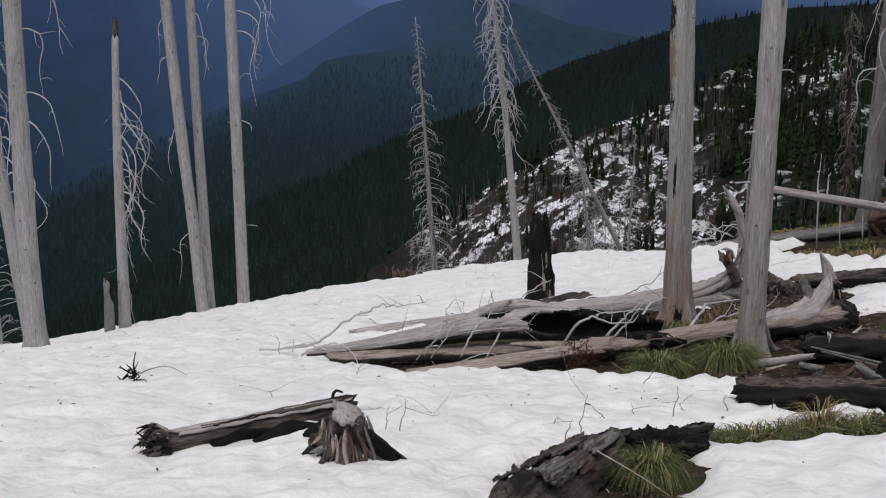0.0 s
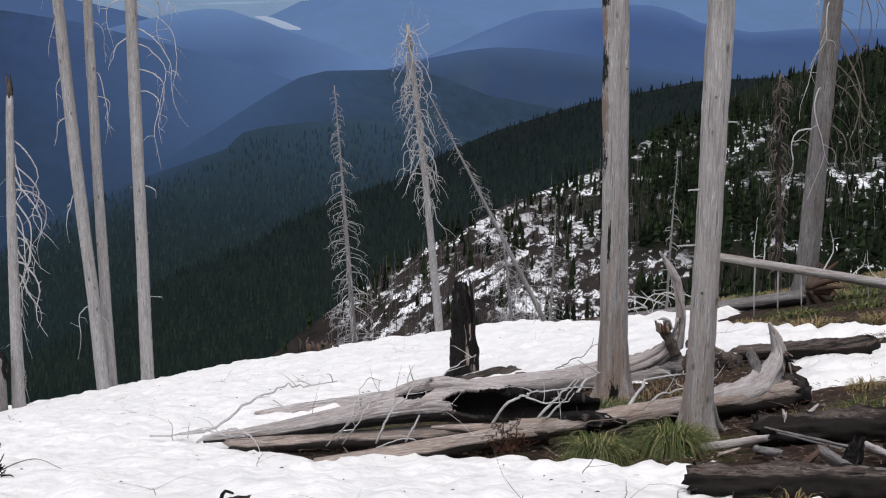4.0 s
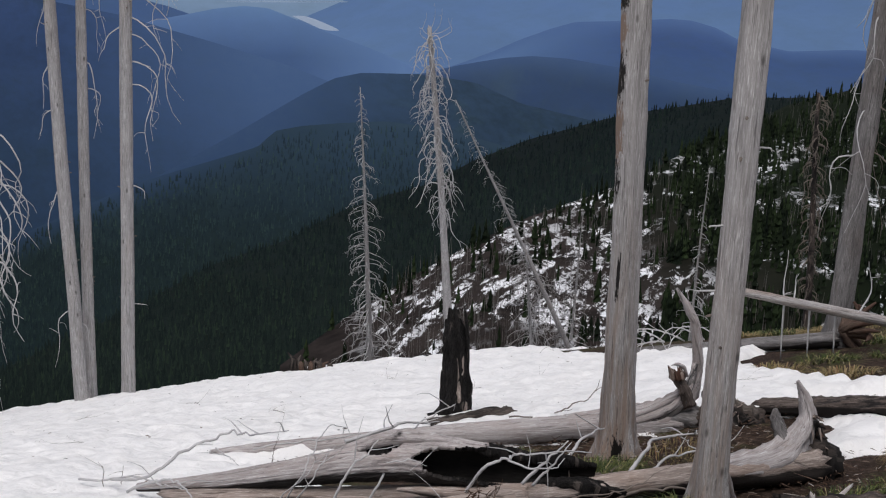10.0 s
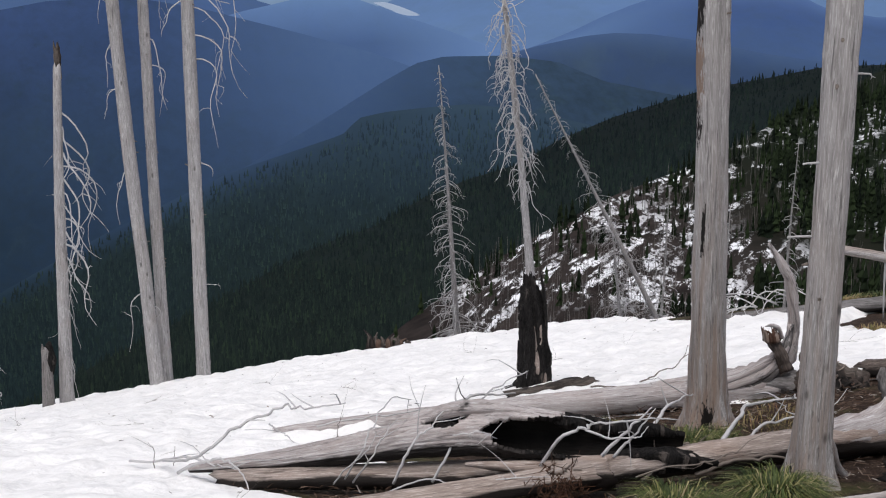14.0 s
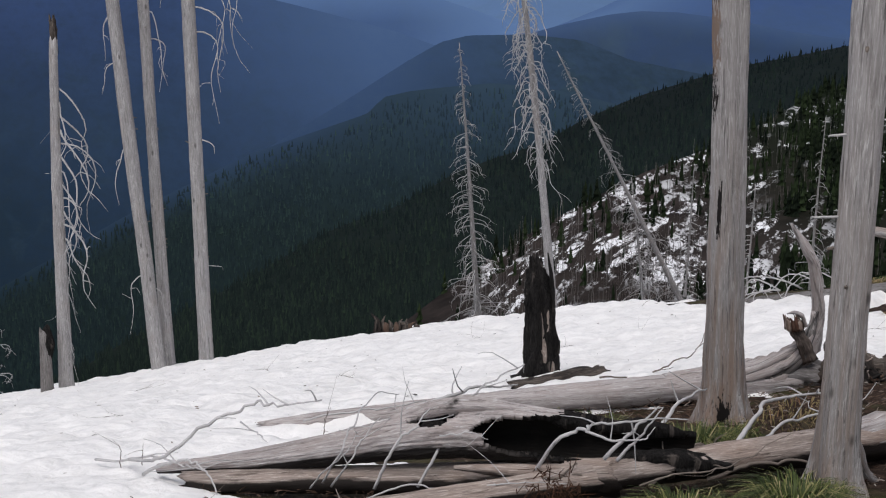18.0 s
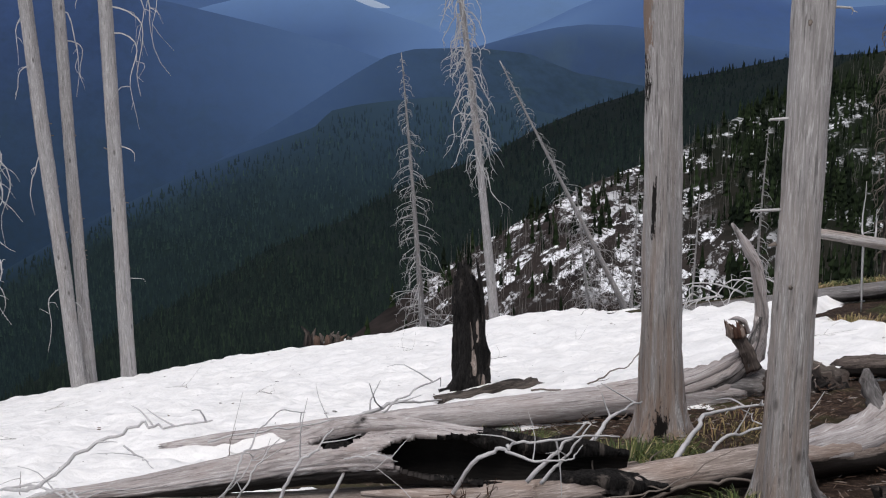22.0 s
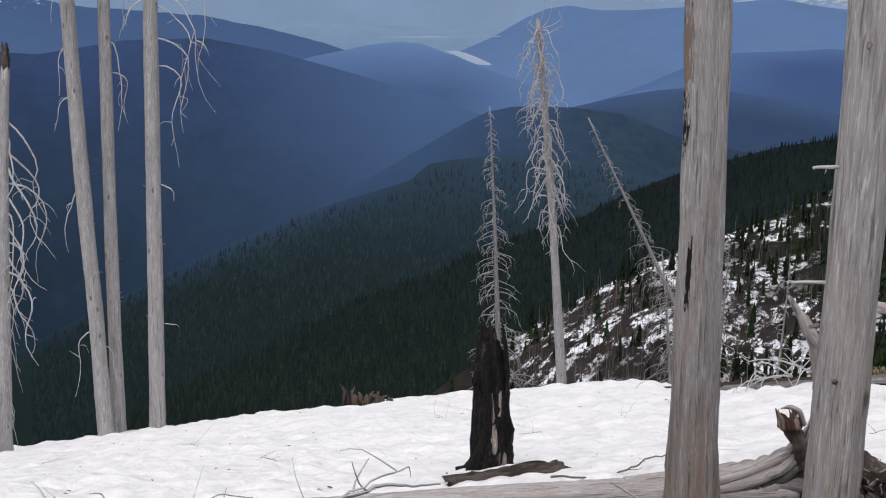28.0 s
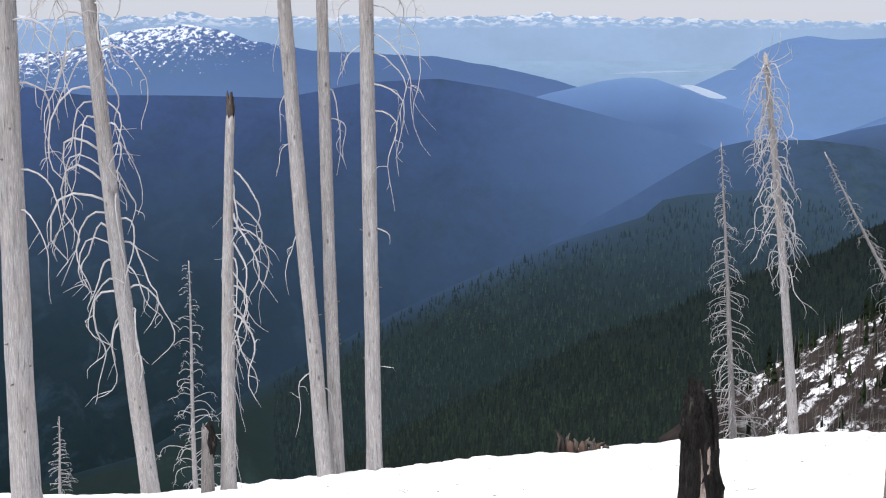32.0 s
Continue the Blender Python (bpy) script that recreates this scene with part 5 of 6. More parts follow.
limb(la, "broken_root", [(4.6, 13.72, -2.66), (4.54, 13.71, -2.5), (4.46, 13.7, -2.36)], (0.055, 0.058, 0.045), r, WOOD_BURNT, 14, 14, 0.25, "snapped reddish root")
for k in range(18):
    a = r.uniform(0, 6.28)
    p = np.array((4.47 + 0.05 * math.cos(a), 13.69 + 0.05 * math.sin(a), -2.4))
    limb(la, "splinter", [tuple(p), tuple(p + (-0.015, 0, 0.06)), tuple(p + (-0.03 + r.uniform(-0.03, 0.03), r.uniform(-0.02, 0.02), 0.09 + r.uniform(-0.02, 0.04)))], (0.02, 0.015, 0.003), r, (WOOD_RED, WOOD_BROWN, WOOD_RED)[k % 3], 7, 5, 0.25)
limb(la, "root", [(4.56, 13.7, -2.38), (4.52, 13.68, -2.29), (4.46, 13.67, -2.26), (4.4, 13.67, -2.27)], (0.018, 0.017, 0.013, 0.004), r, WOOD_LOG, 16, 8, 0.12, "pale curled root")
for k, (dx, dz, w) in enumerate(((0.0, 0.0, 1.0), (0.05, -0.12, 0.9), (0.1, 0.08, 0.7))):
    limb(la, "root_plate", [(4.74, 13.72, -2.78 + dz), (4.88 + dx, 13.55, -2.76 + dz), (5.05 + dx, 13.48, -2.84 + dz), (5.22 + dx, 13.42, -2.95 + dz)], (0.08 * w, 0.16 * w, 0.14 * w, 0.05 * w), r, WOOD_ROT, 30, 22, 0.42, label="dark earthy root plate")
for k in range(190):
    a, b = r.uniform(0, 1), r.uniform(-1.4, 2.6)
    c = np.array((4.8 + 0.42 * a, 13.62 - 0.2 * a, -2.76 - 0.16 * a))
    w = 0.2 * (1 - 0.5 * a)
    p = c + np.array((0.05 * r.normal(), -w * math.cos(b) * 0.9, w * math.sin(b)))
    q = p + np.array((r.uniform(-0.06, 0.1), -0.06 * math.cos(b), 0.07 * math.sin(b) + r.uniform(-0.07, 0.03)))
    limb(la, "rootlet", [tuple(p), tuple((p + q) / 2 + r.normal(0, 0.014, 3)), tuple(q)], (0.018, 0.012, 0.004), r, (WOOD_RED, WOOD_ROT, WOOD_ROT, WOOD_BROWN)[k % 4], 6, 5)

# middle log: a trunk burnt hollow, lying on a slimmer one
lb = thing("fallen_log", -0.05, 11.75, -2.62, "grey log with a black burnt-out hollow", "log", "fallen logs")
r = np.random.default_rng(82)


def burnt_mouth(s, a):
    """A burnt hole in the top, and the mouth of the hollow: pointed where it begins, then wide, the far end burnt away to a trough."""
    if 0.45 < s < 0.575 and abs(a - 1.15) < 0.42 * math.sin((s - 0.45) / 0.125 * math.pi) ** 0.6 + 0.16 * noise.noise((s * 60, 1.7, 0.4)):
        return True
    if s < 0.6:
        return False
    u = (s - 0.6) / 0.4
    lo = np.interp(u, [0, 0.08, 0.1, 0.3, 1], [0.42, 0.3, -0.2, -0.6, -0.75]) + 0.07 * noise.noise((u * 9, 0.3, 1.1)) + 0.05 * noise.noise((u * 31, 2.3, 1.1))
    hi = np.interp(u, [0, 0.12, 0.3, 0.45, 0.6, 1], [0.44, 0.85, 1.05, 1.2, 1.9, 2.3]) + 0.1 * noise.noise((u * 9, 5.3, 4.1)) + 0.07 * noise.noise((u * 31, 7.3, 4.1))
    return lo < a < hi


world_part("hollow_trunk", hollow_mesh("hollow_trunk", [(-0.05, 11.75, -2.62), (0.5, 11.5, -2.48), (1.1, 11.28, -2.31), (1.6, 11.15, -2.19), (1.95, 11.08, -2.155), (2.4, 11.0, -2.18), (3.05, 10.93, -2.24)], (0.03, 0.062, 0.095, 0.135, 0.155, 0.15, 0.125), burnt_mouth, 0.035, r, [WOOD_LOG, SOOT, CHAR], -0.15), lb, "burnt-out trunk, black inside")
limb(lb, "raised_rim", [(1.35, 11.24, -2.14), (1.6, 11.17, -2.04), (1.82, 11.1, -1.995), (2.05, 11.07, -2.01), (2.3, 11.04, -2.03)], (0.02, 0.045, 0.05, 0.032, 0.012), r, WOOD_LOG, 26, 12, 0.18, "pale raised rim of the hollow")
limb(lb, "bare_strip", [(1.7, 10.93, -2.3), (2.05, 10.88, -2.3), (2.45, 10.84, -2.31)], (0.012, 0.045, 0.014), r, WOOD_BROWN, 14, 9, 0.14, "brown bare wood under the hollow")
for p, q, w, mt in (((1.38, 11.24, -2.17), (1.78, 11.12, -2.06), 0.045, CHAR), ((1.45, 11.2, -2.21), (1.72, 11.06, -2.12), 0.05, CHAR), ((1.2, 11.3, -2.24), (1.5, 11.2, -2.15), 0.03, SOOT), ((2.5, 11.05, -2.13), (3.0, 11.0, -2.16), 0.05, CHAR), ((2.55, 10.95, -2.3), (3.25, 10.92, -2.33), 0.08, CHAR), ((2.25, 11.02, -2.06), (2.45, 11.0, -2.1), 0.035, CHAR)):
    limb(lb, "charred_piece", [p, tuple((np.array(p) + q) / 2 + (0, 0, 0.02)), q], (w * 0.5, w, w * 0.4), r, mt, 14, 10, 0.3, "black charred wood")
_, r = log("fallen_log", (0.15, 11.5, -2.6), (2.6, 10.86, -2.34), 0.06, 0.115, "slim brown-grey log lying against a larger one", [WOOD_BROWN], 83, 0.35, splinter=0.05)

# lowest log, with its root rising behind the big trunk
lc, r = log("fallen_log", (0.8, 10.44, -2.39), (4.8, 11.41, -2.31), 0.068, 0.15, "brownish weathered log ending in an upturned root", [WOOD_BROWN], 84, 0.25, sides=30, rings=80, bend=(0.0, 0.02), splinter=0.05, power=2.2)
r2 = np.random.default_rng(85)
limb(lc, "root_hook", [(3.7, 11.13, -2.31), (4.2, 11.255, -2.275), (4.5, 11.35, -2.22), (4.66, 11.42, -2.11), (4.73, 11.47, -1.98), (4.71, 11.5, -1.85), (4.65, 11.52, -1.71)], (0.07, 0.105, 0.115, 0.088, 0.058, 0.042, 0.012), r2, WOOD_LOG, 44, 20, 0.16, label="upright pale root")
limb(lc, "root_face", [(4.68, 11.4, -2.27), (4.81, 11.43, -2.28), (4.89, 11.46, -2.35), (4.97, 11.5, -2.47)], (0.09, 0.155, 0.13, 0.04), r2, WOOD_ROT, 20, 16, 0.28, "dark torn underside of the root")
limb(lc, "root", [(4.55, 11.42, -2.12), (4.49, 11.44, -2.0), (4.47, 11.45, -1.9)], (0.055, 0.045, 0.012), r2, WOOD_DIM, 14, 10, 0.3)
for k in range(60):
    u = r2.uniform()
    p = np.array([4.72 + 0.2 * u + r2.uniform(-0.03, 0.05), 11.46 + r2.uniform(-0.08, 0.1), -1.95 - 0.4 * u + r2.uniform(-0.05, 0.05)])
    limb(lc, "rootlet", [tuple(p), tuple(p + r2.normal(0, 0.02, 3)), tuple(p + (r2.uniform(0, 0.08), r2.uniform(-0.08, 0.03), r2.uniform(-0.14, 0.0)))], (0.02, 0.014, 0.004), r2, (WOOD_ROT, WOOD_RED, WOOD_BROWN)[k % 3], 6, 5)

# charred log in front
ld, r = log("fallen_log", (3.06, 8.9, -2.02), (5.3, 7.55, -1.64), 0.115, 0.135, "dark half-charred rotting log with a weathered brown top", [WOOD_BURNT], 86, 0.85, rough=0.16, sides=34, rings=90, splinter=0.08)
for k in range(26):
    u = r.uniform(0.0, 0.8)
    p = np.array((3.06 + 2.24 * u, 8.9 - 1.35 * u, -1.91 + 0.38 * u))
    ln = r.uniform(0.12, 0.5)
    limb(ld, "bark_flake", [tuple(p + (0, r.uniform(-0.09, 0.09), r.uniform(-0.01, 0.02))), tuple(p + (ln * 0.5, -0.3 * ln + r.uniform(-0.05, 0.05), 0.08 * ln)), tuple(p + (ln, -0.6 * ln, 0.16 * ln + r.uniform(-0.02, 0.01)))], (0.006, 0.013, 0.004), r, (WOOD_ROT, WOOD_BURNT, WOOD_RED, WOOD_DIM)[k % 4], 9, 6, 0.3)
_, r = log("fallen_log", on(4.05, 10.2, 0.0), on(5.95, 8.8, 0.0), 0.12, 0.13, "dark charred log, greyer along its top, half sunk in soil", [WOOD_BURNT], 87, 0.95, rough=0.15, sides=30, rings=80, splinter=0.08)
_, r = log("fallen_log", on(5.3, 13.75, 0.02), on(6.25, 12.8, 0.03), 0.07, 0.12, "dark half-charred log beside snow", [WOOD_BURNT], 88, 0.2, rough=0.1, splinter=0.08)
lh, r = log("fallen_log", on(5.5, 19.7, 0.0), on(7.75, 17.6, 0.03), 0.055, 0.105, "grey fallen trunk with its root plate, on dead grass", [WOOD_DIM], 89, -0.1, splinter=0.08)
for k in range(18):
    a = r.uniform(0, 6.28)
    p = np.array(on(7.78, 17.5, 0.15))
    limb(lh, "root", [tuple(p), tuple(p + (0.12 + r.uniform(-0.05, 0.1), 0.22 * math.cos(a), 0.2 * math.sin(a))), tuple(p + (0.2 + r.uniform(-0.15, 0.2), 0.42 * math.cos(a), 0.34 * math.sin(a)))], (0.07, 0.045, 0.012), r, WOOD_RED, 7, 6, 0.2)
add_h = [(5.9, 19.4), (6.1, 19.2), (6.3, 19.0), (6.5, 18.8), (6.0, 19.3), (6.7, 18.6)]
for k, (x, y) in enumerate(add_h + add_h[:4]):
    v, f = branch_piece((0, 0, 0), r.uniform(2.2, 4.2), r.uniform(0.3, 0.75), r.uniform(-0.2, 0.25), r, r.uniform(0.012, 0.017), r.uniform(0.0, 0.2), 0.6, 3)
    v = v + np.array(on(x, y, 0.12))
    world_part("branch", mesh_of("branch", v, f, BRANCH), lh)
# trunk lying raised over the bank
li, r = log("fallen_log", (6.1, 17.03, -2.39), (9.6, 16.6, -2.95), 0.045, 0.085, "smooth pale trunk lying raised across the bank", [WOOD], 90, splinter=0.03)
for x, a, reach, up in ((6.75, 1.3, 0.2, 0.55), (6.85, 1.0, 0.15, 0.3), (7.6, 0.8, 0.35, 0.55), (7.95, 0.5, 0.3, 0.3), (8.5, 2.2, 0.3, 0.4), (9.0, 4.4, 0.3, 0.4), (9.2, 0.6, 0.4, 0.5)):
    v, f = branch_piece((0, 0, 0), a, reach, -up, r, 0.016, 0.05, 0.2, 2)
    u = (x - 6.36) / 3.24
    world_part("branch", mesh_of("branch", v + np.array([x, 17 - 0.4 * u, -2.43 - 0.52 * u]), f, BRANCH), li)
for x in (6.75, 7.05, 7.35, 8.2, 9.1):
    u = (x - 6.36) / 3.24
    p = np.array([x, 17 - 0.4 * u, -2.45 - 0.52 * u])
    g = on(x + r.uniform(-0.05, 0.05), p[1])[2] - 0.05
    limb(li, "branch", [tuple(p), (x + 0.01, p[1], (p[2] + g) / 2), (x + 0.03, p[1], g)], (0.014, 0.011, 0.008), r, BRANCH, 6, 4, 0)

# rotten log pieces in the snow higher up the slope
le, r = log("fallen_log", on(-0.95, 7.3, 0.03), on(0.2, 7.9, 0.1), 0.05, 0.09, "dark splintered log piece melted out of the snow", [WOOD_ROT], 91, rough=0.12, splinter=0.08, sides=26, rings=50)
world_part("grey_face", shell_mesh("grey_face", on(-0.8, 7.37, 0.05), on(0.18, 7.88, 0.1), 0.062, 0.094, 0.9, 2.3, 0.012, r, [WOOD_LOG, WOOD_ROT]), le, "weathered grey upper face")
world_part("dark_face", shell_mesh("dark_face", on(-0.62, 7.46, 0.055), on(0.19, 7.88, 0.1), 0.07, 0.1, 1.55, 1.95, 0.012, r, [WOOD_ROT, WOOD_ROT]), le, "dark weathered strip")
for k in range(34):
    a = r.uniform(0, 6.28)
    p = np.array(on(-0.92, 7.3, 0.05)) + np.array([r.uniform(-0.02, 0.06), 0.06 * math.cos(a), 0.06 * math.sin(a)])
    limb(le, "splinter", [tuple(p + (0.05, 0, 0)), tuple(p + (-0.02, r.uniform(-0.03, 0.03), r.uniform(-0.02, 0.05))), tuple(p + (-0.06 + r.uniform(-0.06, 0.07), r.uniform(-0.08, 0.02), r.uniform(-0.09, 0.09)))], (0.02, 0.014, 0.003), r, (CHAR, WOOD_ROT, CHAR, WOOD_ROT, WOOD_BROWN)[k % 5], 6, 5, 0.25)
limb(le, "branch_stub", [on(0.1, 7.85, 0.14), on(0.13, 7.85, 0.24), on(0.18, 7.85, 0.23)], (0.012, 0.01, 0.006), r, CHAR, 6, 5)
# black pieces set along the lower front of the log
for x, c in ((-0.6, 0.03), (-0.35, 0.05), (-0.1, 0.06)):
    limb(le, "charred_piece", [on(x, 7.38, 0.0), on(x + 0.2, 7.48, c), on(x + 0.4, 7.6, 0.02)], (0.03, 0.06, 0.03), r, SOOT, 10, 8, 0.25)
root = thing("rotten_root", *spot(0.12, 6.75, 0), "torn rotten root with pale fibres, in snow", "root")
q = smooth_path([(0.03, 0.12, -0.1), (0.035, 0.11, 0.05), (0.05, 0.09, 0.16), (0.07, 0.075, 0.25)], 30)
v, f = tube(q, np.interp(np.linspace(0, 1, 30), [0, 0.3, 0.55, 0.85, 1], [0.2, 0.165, 0.115, 0.1, 0.085]), 36, 0.1, r, True, lambda i, a: 1 + (0.16 - 0.004 * i) * np.cos(5 * a + 0.6 + 0.03 * i) + 0.13 * np.cos(9 * a + 2) + 0.07 * np.cos(17 * a + i * 0.2))
part("core", mesh_of("core", v, f, WOOD_ROT, grain=np.asarray(v)), root)
v, f = tube([(0.062, 0.075, 0.235), (0.072, 0.068, 0.262), (0.08, 0.064, 0.27)], (0.082, 0.092, 0.05), 22, 0.16, r)
part("pale_top", mesh_of("pale_top", v, f, WOOD_LOG), root, "pale bare broken top")
for k in range(64):
    a = r.uniform(2.6, 6.6)
    h = r.uniform(0.03, 0.23)
    w = 0.12 + 0.3 * max(0, 0.14 - h)
    p0 = np.array([0.045 + w * math.cos(a), 0.1 + w * math.sin(a), h])
    p1 = np.array([p0[0] + 0.09 * math.cos(a) + r.normal(0, 0.02), p0[1] + 0.07 * math.sin(a), -0.03])
    v, f = tube(smooth_path([p0, (p0 + p1) / 2 + r.normal(0, 0.012, 3) - (0.02 * math.cos(a), 0.02 * math.sin(a), 0), p1], 10), r.uniform(0.005, 0.013) * np.array([0.3, 0.7, 1, 1.05, 1, 0.95, 0.9, 0.8, 0.65, 0.4]), 8, 0.25, r)
    part("fibre", mesh_of("fibre", v, f, (WOOD_ROT, WOOD_BROWN, WOOD_DIM, WOOD_RED, WOOD_BROWN)[k % 5]), root)
for k in range(12):
    p0 = np.array([r.uniform(-0.12, 0.02), r.uniform(-0.02, 0.06), r.uniform(0.02, 0.1)])
    p1 = p0 + (r.uniform(-0.17, -0.05), r.uniform(-0.06, 0.03), -p0[2] + r.uniform(-0.02, 0.06))
    v, f = tube(smooth_path([p0, (p0 + p1) / 2 + r.normal(0, 0.02, 3), p1], 8), r.uniform(0.012, 0.026) * np.array([0.8, 1, 1, 0.9, 0.7, 0.6, 0.4, 0.15]), 7, 0.35, r)
    part("fibre", mesh_of("fibre", v, f, (WOOD_ROT, WOOD_ROT, WOOD_DIM)[k % 3]), root)
for k in range(10):
    p0 = np.array([0.14 + r.uniform(0, 0.08), 0.06, r.uniform(0.06, 0.2)])
    v, f = tube(smooth_path([p0, p0 + (0.08, -0.02, -0.06), p0 + (r.uniform(0.12, 0.26), r.uniform(-0.1, 0), -p0[2] - 0.04)], 9), r.uniform(0.014, 0.03) * np.linspace(1, 0.3, 9), 7, 0.25, r)
    part("charred_piece", mesh_of("charred_piece", v, f, CHAR), root, "black charred wood")
lf, r = log("fallen_log", on(0.9, 5.5, -0.06), on(1.7, 6.95, -0.03), 0.19, 0.12, "rotting mossy log with peeling grey slabs", [WOOD_ROT], 92, 0.3, rough=0.12, splinter=0.1, sides=30)
for k in range(18):
    u = r.uniform(0.0, 0.6)
    du = r.uniform(0.14, 0.34)
    p, q = np.array(on(0.9 + 0.8 * u, 5.5 + 1.45 * u, -0.05)), np.array(on(0.9 + 0.8 * (u + du), 5.5 + 1.45 * (u + du), -0.045))
    w = 0.222 - 0.08 * u
    a = r.uniform(0.6, 2.3)
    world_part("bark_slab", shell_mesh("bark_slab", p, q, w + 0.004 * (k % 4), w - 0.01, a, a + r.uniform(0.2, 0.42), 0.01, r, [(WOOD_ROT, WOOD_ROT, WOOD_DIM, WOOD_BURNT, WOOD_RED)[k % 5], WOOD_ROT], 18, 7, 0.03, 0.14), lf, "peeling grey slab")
limb(lf, "branch_stub", [on(1.35, 5.9, 0.2), on(1.5, 5.7, 0.12), on(1.62, 5.55, 0.04)], (0.005, 0.004, 0.003), r, WOOD_BROWN, 8, 5)
_, r = log("fallen_log", on(1.75, 6.75, 0.0), on(2.15, 6.7, 0.03), 0.09, 0.11, "short black charred log end in grass", [CHAR], 93, rough=0.12, splinter=0.06)
for x, y, up, x2, y2, up2, w, w2, mt in ((3.49, 9.92, -0.02, 4.03, 9.96, -0.01, 0.038, 0.024, WOOD_LOG), (3.81, 9.64, -0.02, 3.84, 9.3, -0.01, 0.04, 0.03, WOOD_DIM), (4.06, 10.12, 0.05, 4.21, 9.04, 0.02, 0.007, 0.012, WOOD_DIM), (4.06, 9.88, 0.04, 4.17, 9.08, 0.01, 0.006, 0.01, WOOD_DIM),
                                         (4.2, 10.0, 0.0, 4.56, 10.32, 0.12, 0.022, 0.012, WOOD_LOG), (4.2, 10.03, 0.0, 4.19, 10.06, 0.14, 0.016, 0.014, WOOD_LOG), (3.82, 8.92, 0.0, 4.01, 9.0, 0.06, 0.03, 0.02, WOOD_RED), (3.97, 8.98, 0.05, 4.06, 8.72, 0.02, 0.028, 0.034, WOOD_DIM),
                                         (4.35, 9.08, 0.0, 4.34, 8.74, 0.01, 0.03, 0.024, WOOD_LOG), (4.42, 8.86, 0.0, 4.5, 8.64, 0.01, 0.026, 0.02, WOOD_LOG), (4.15, 8.95, -0.01, 4.3, 9.1, 0.0, 0.016, 0.012, WOOD_RED), (3.5, 9.55, -0.01, 3.68, 9.62, 0.0, 0.014, 0.01, WOOD_BROWN)):
    ob, r = log("wood_slab", on(x, y, up), on(x2, y2, up2), w, w2, "weathered grey-brown slab of wood on needle litter", [mt], int(x * 100 + y * 7), sides=11, rings=18, rough=0.2, splinter=0.035)
    ob["category"], ob["group"] = "wood slab", "wood slabs"
for x, y, h, w in ((4.07, 8.76, 0.13, 0.055), (4.5, 8.9, 0.36, 0.075)):
    stub, r = log("charred_stub", on(x, y, -0.05), on(x + 0.05, y + 0.02, h), w * 1.35, w * 0.7, "short black charred stub standing in litter", [CHAR], int(x * 100), sides=16, rings=22, rough=0.22, splinter=0.07)
    stub["category"], stub["group"] = "stump", ""
rock = thing("rock", *spot(3.61, 9.03, -0.05), "small pale angular rock on soil", "rock")
v, f = tube([(0, 0, -0.03), (0, 0, 0.01), (0.01, 0, 0.045), (0.01, 0.01, 0.055)], (0.06, 0.065, 0.04, 0.005), 7, 0.25, r)
m = Mat("pale_rock", 0.9, 0.2)
m.colour(m.mix(m.noise(m.space((14, 14, 14)), 1.0, 5), (0.22, 0.2, 0.18), (0.42, 0.39, 0.36)))
part("stone", mesh_of("stone", v, f, m.m, False), rock)


# ---- loose branches ----
def loose(name, pts, r0, label, seed, twigs=4, mat=BRANCH, sides=6):
    r = np.random.default_rng(seed)
    p = smooth_path(pts, 6 * len(pts) + 2)
    n = len(p)
    span = np.linalg.norm(p[-1] - p[0])
    p[1:-1] += np.cumsum(r.normal(0, 0.006 * span + 0.003, (n - 2, 3)), 0) * np.sin(np.linspace(0, math.pi, n - 2))[:, None]
    r0 *= 0.37
    pieces = [tube(p, r0 * np.linspace(1, 0.3, n), sides, 0.08, r)]
    for _ in range(twigs):
        i = int(r.integers(n // 4, n - 1))
        t = r.normal(0, 1, 3) * (1, 0.6, 0.4) + np.array([0.25, 0, 0.25])
        ln = r.uniform(0.1, 0.35)
        t = t / np.linalg.norm(t) * ln
        pieces.append(tube(smooth_path([p[i], p[i] + t * 0.5 + r.normal(0, 0.02, 3), p[i] + t], 5), r0 * 0.45 * np.linspace(1, 0.3, 5), 4, 0, None, False))
    base = pieces[0][0][0].copy()
    ob = new(name, mesh_of(name, pieces[0][0] - base, pieces[0][1], mat))
    ob.location = base.tolist()
    for v, f in pieces[1:]:
        part("side_twig", mesh_of("side_twig", v - base, f, mat), ob)
    return tagged(ob, label, "branch", "loose branches")


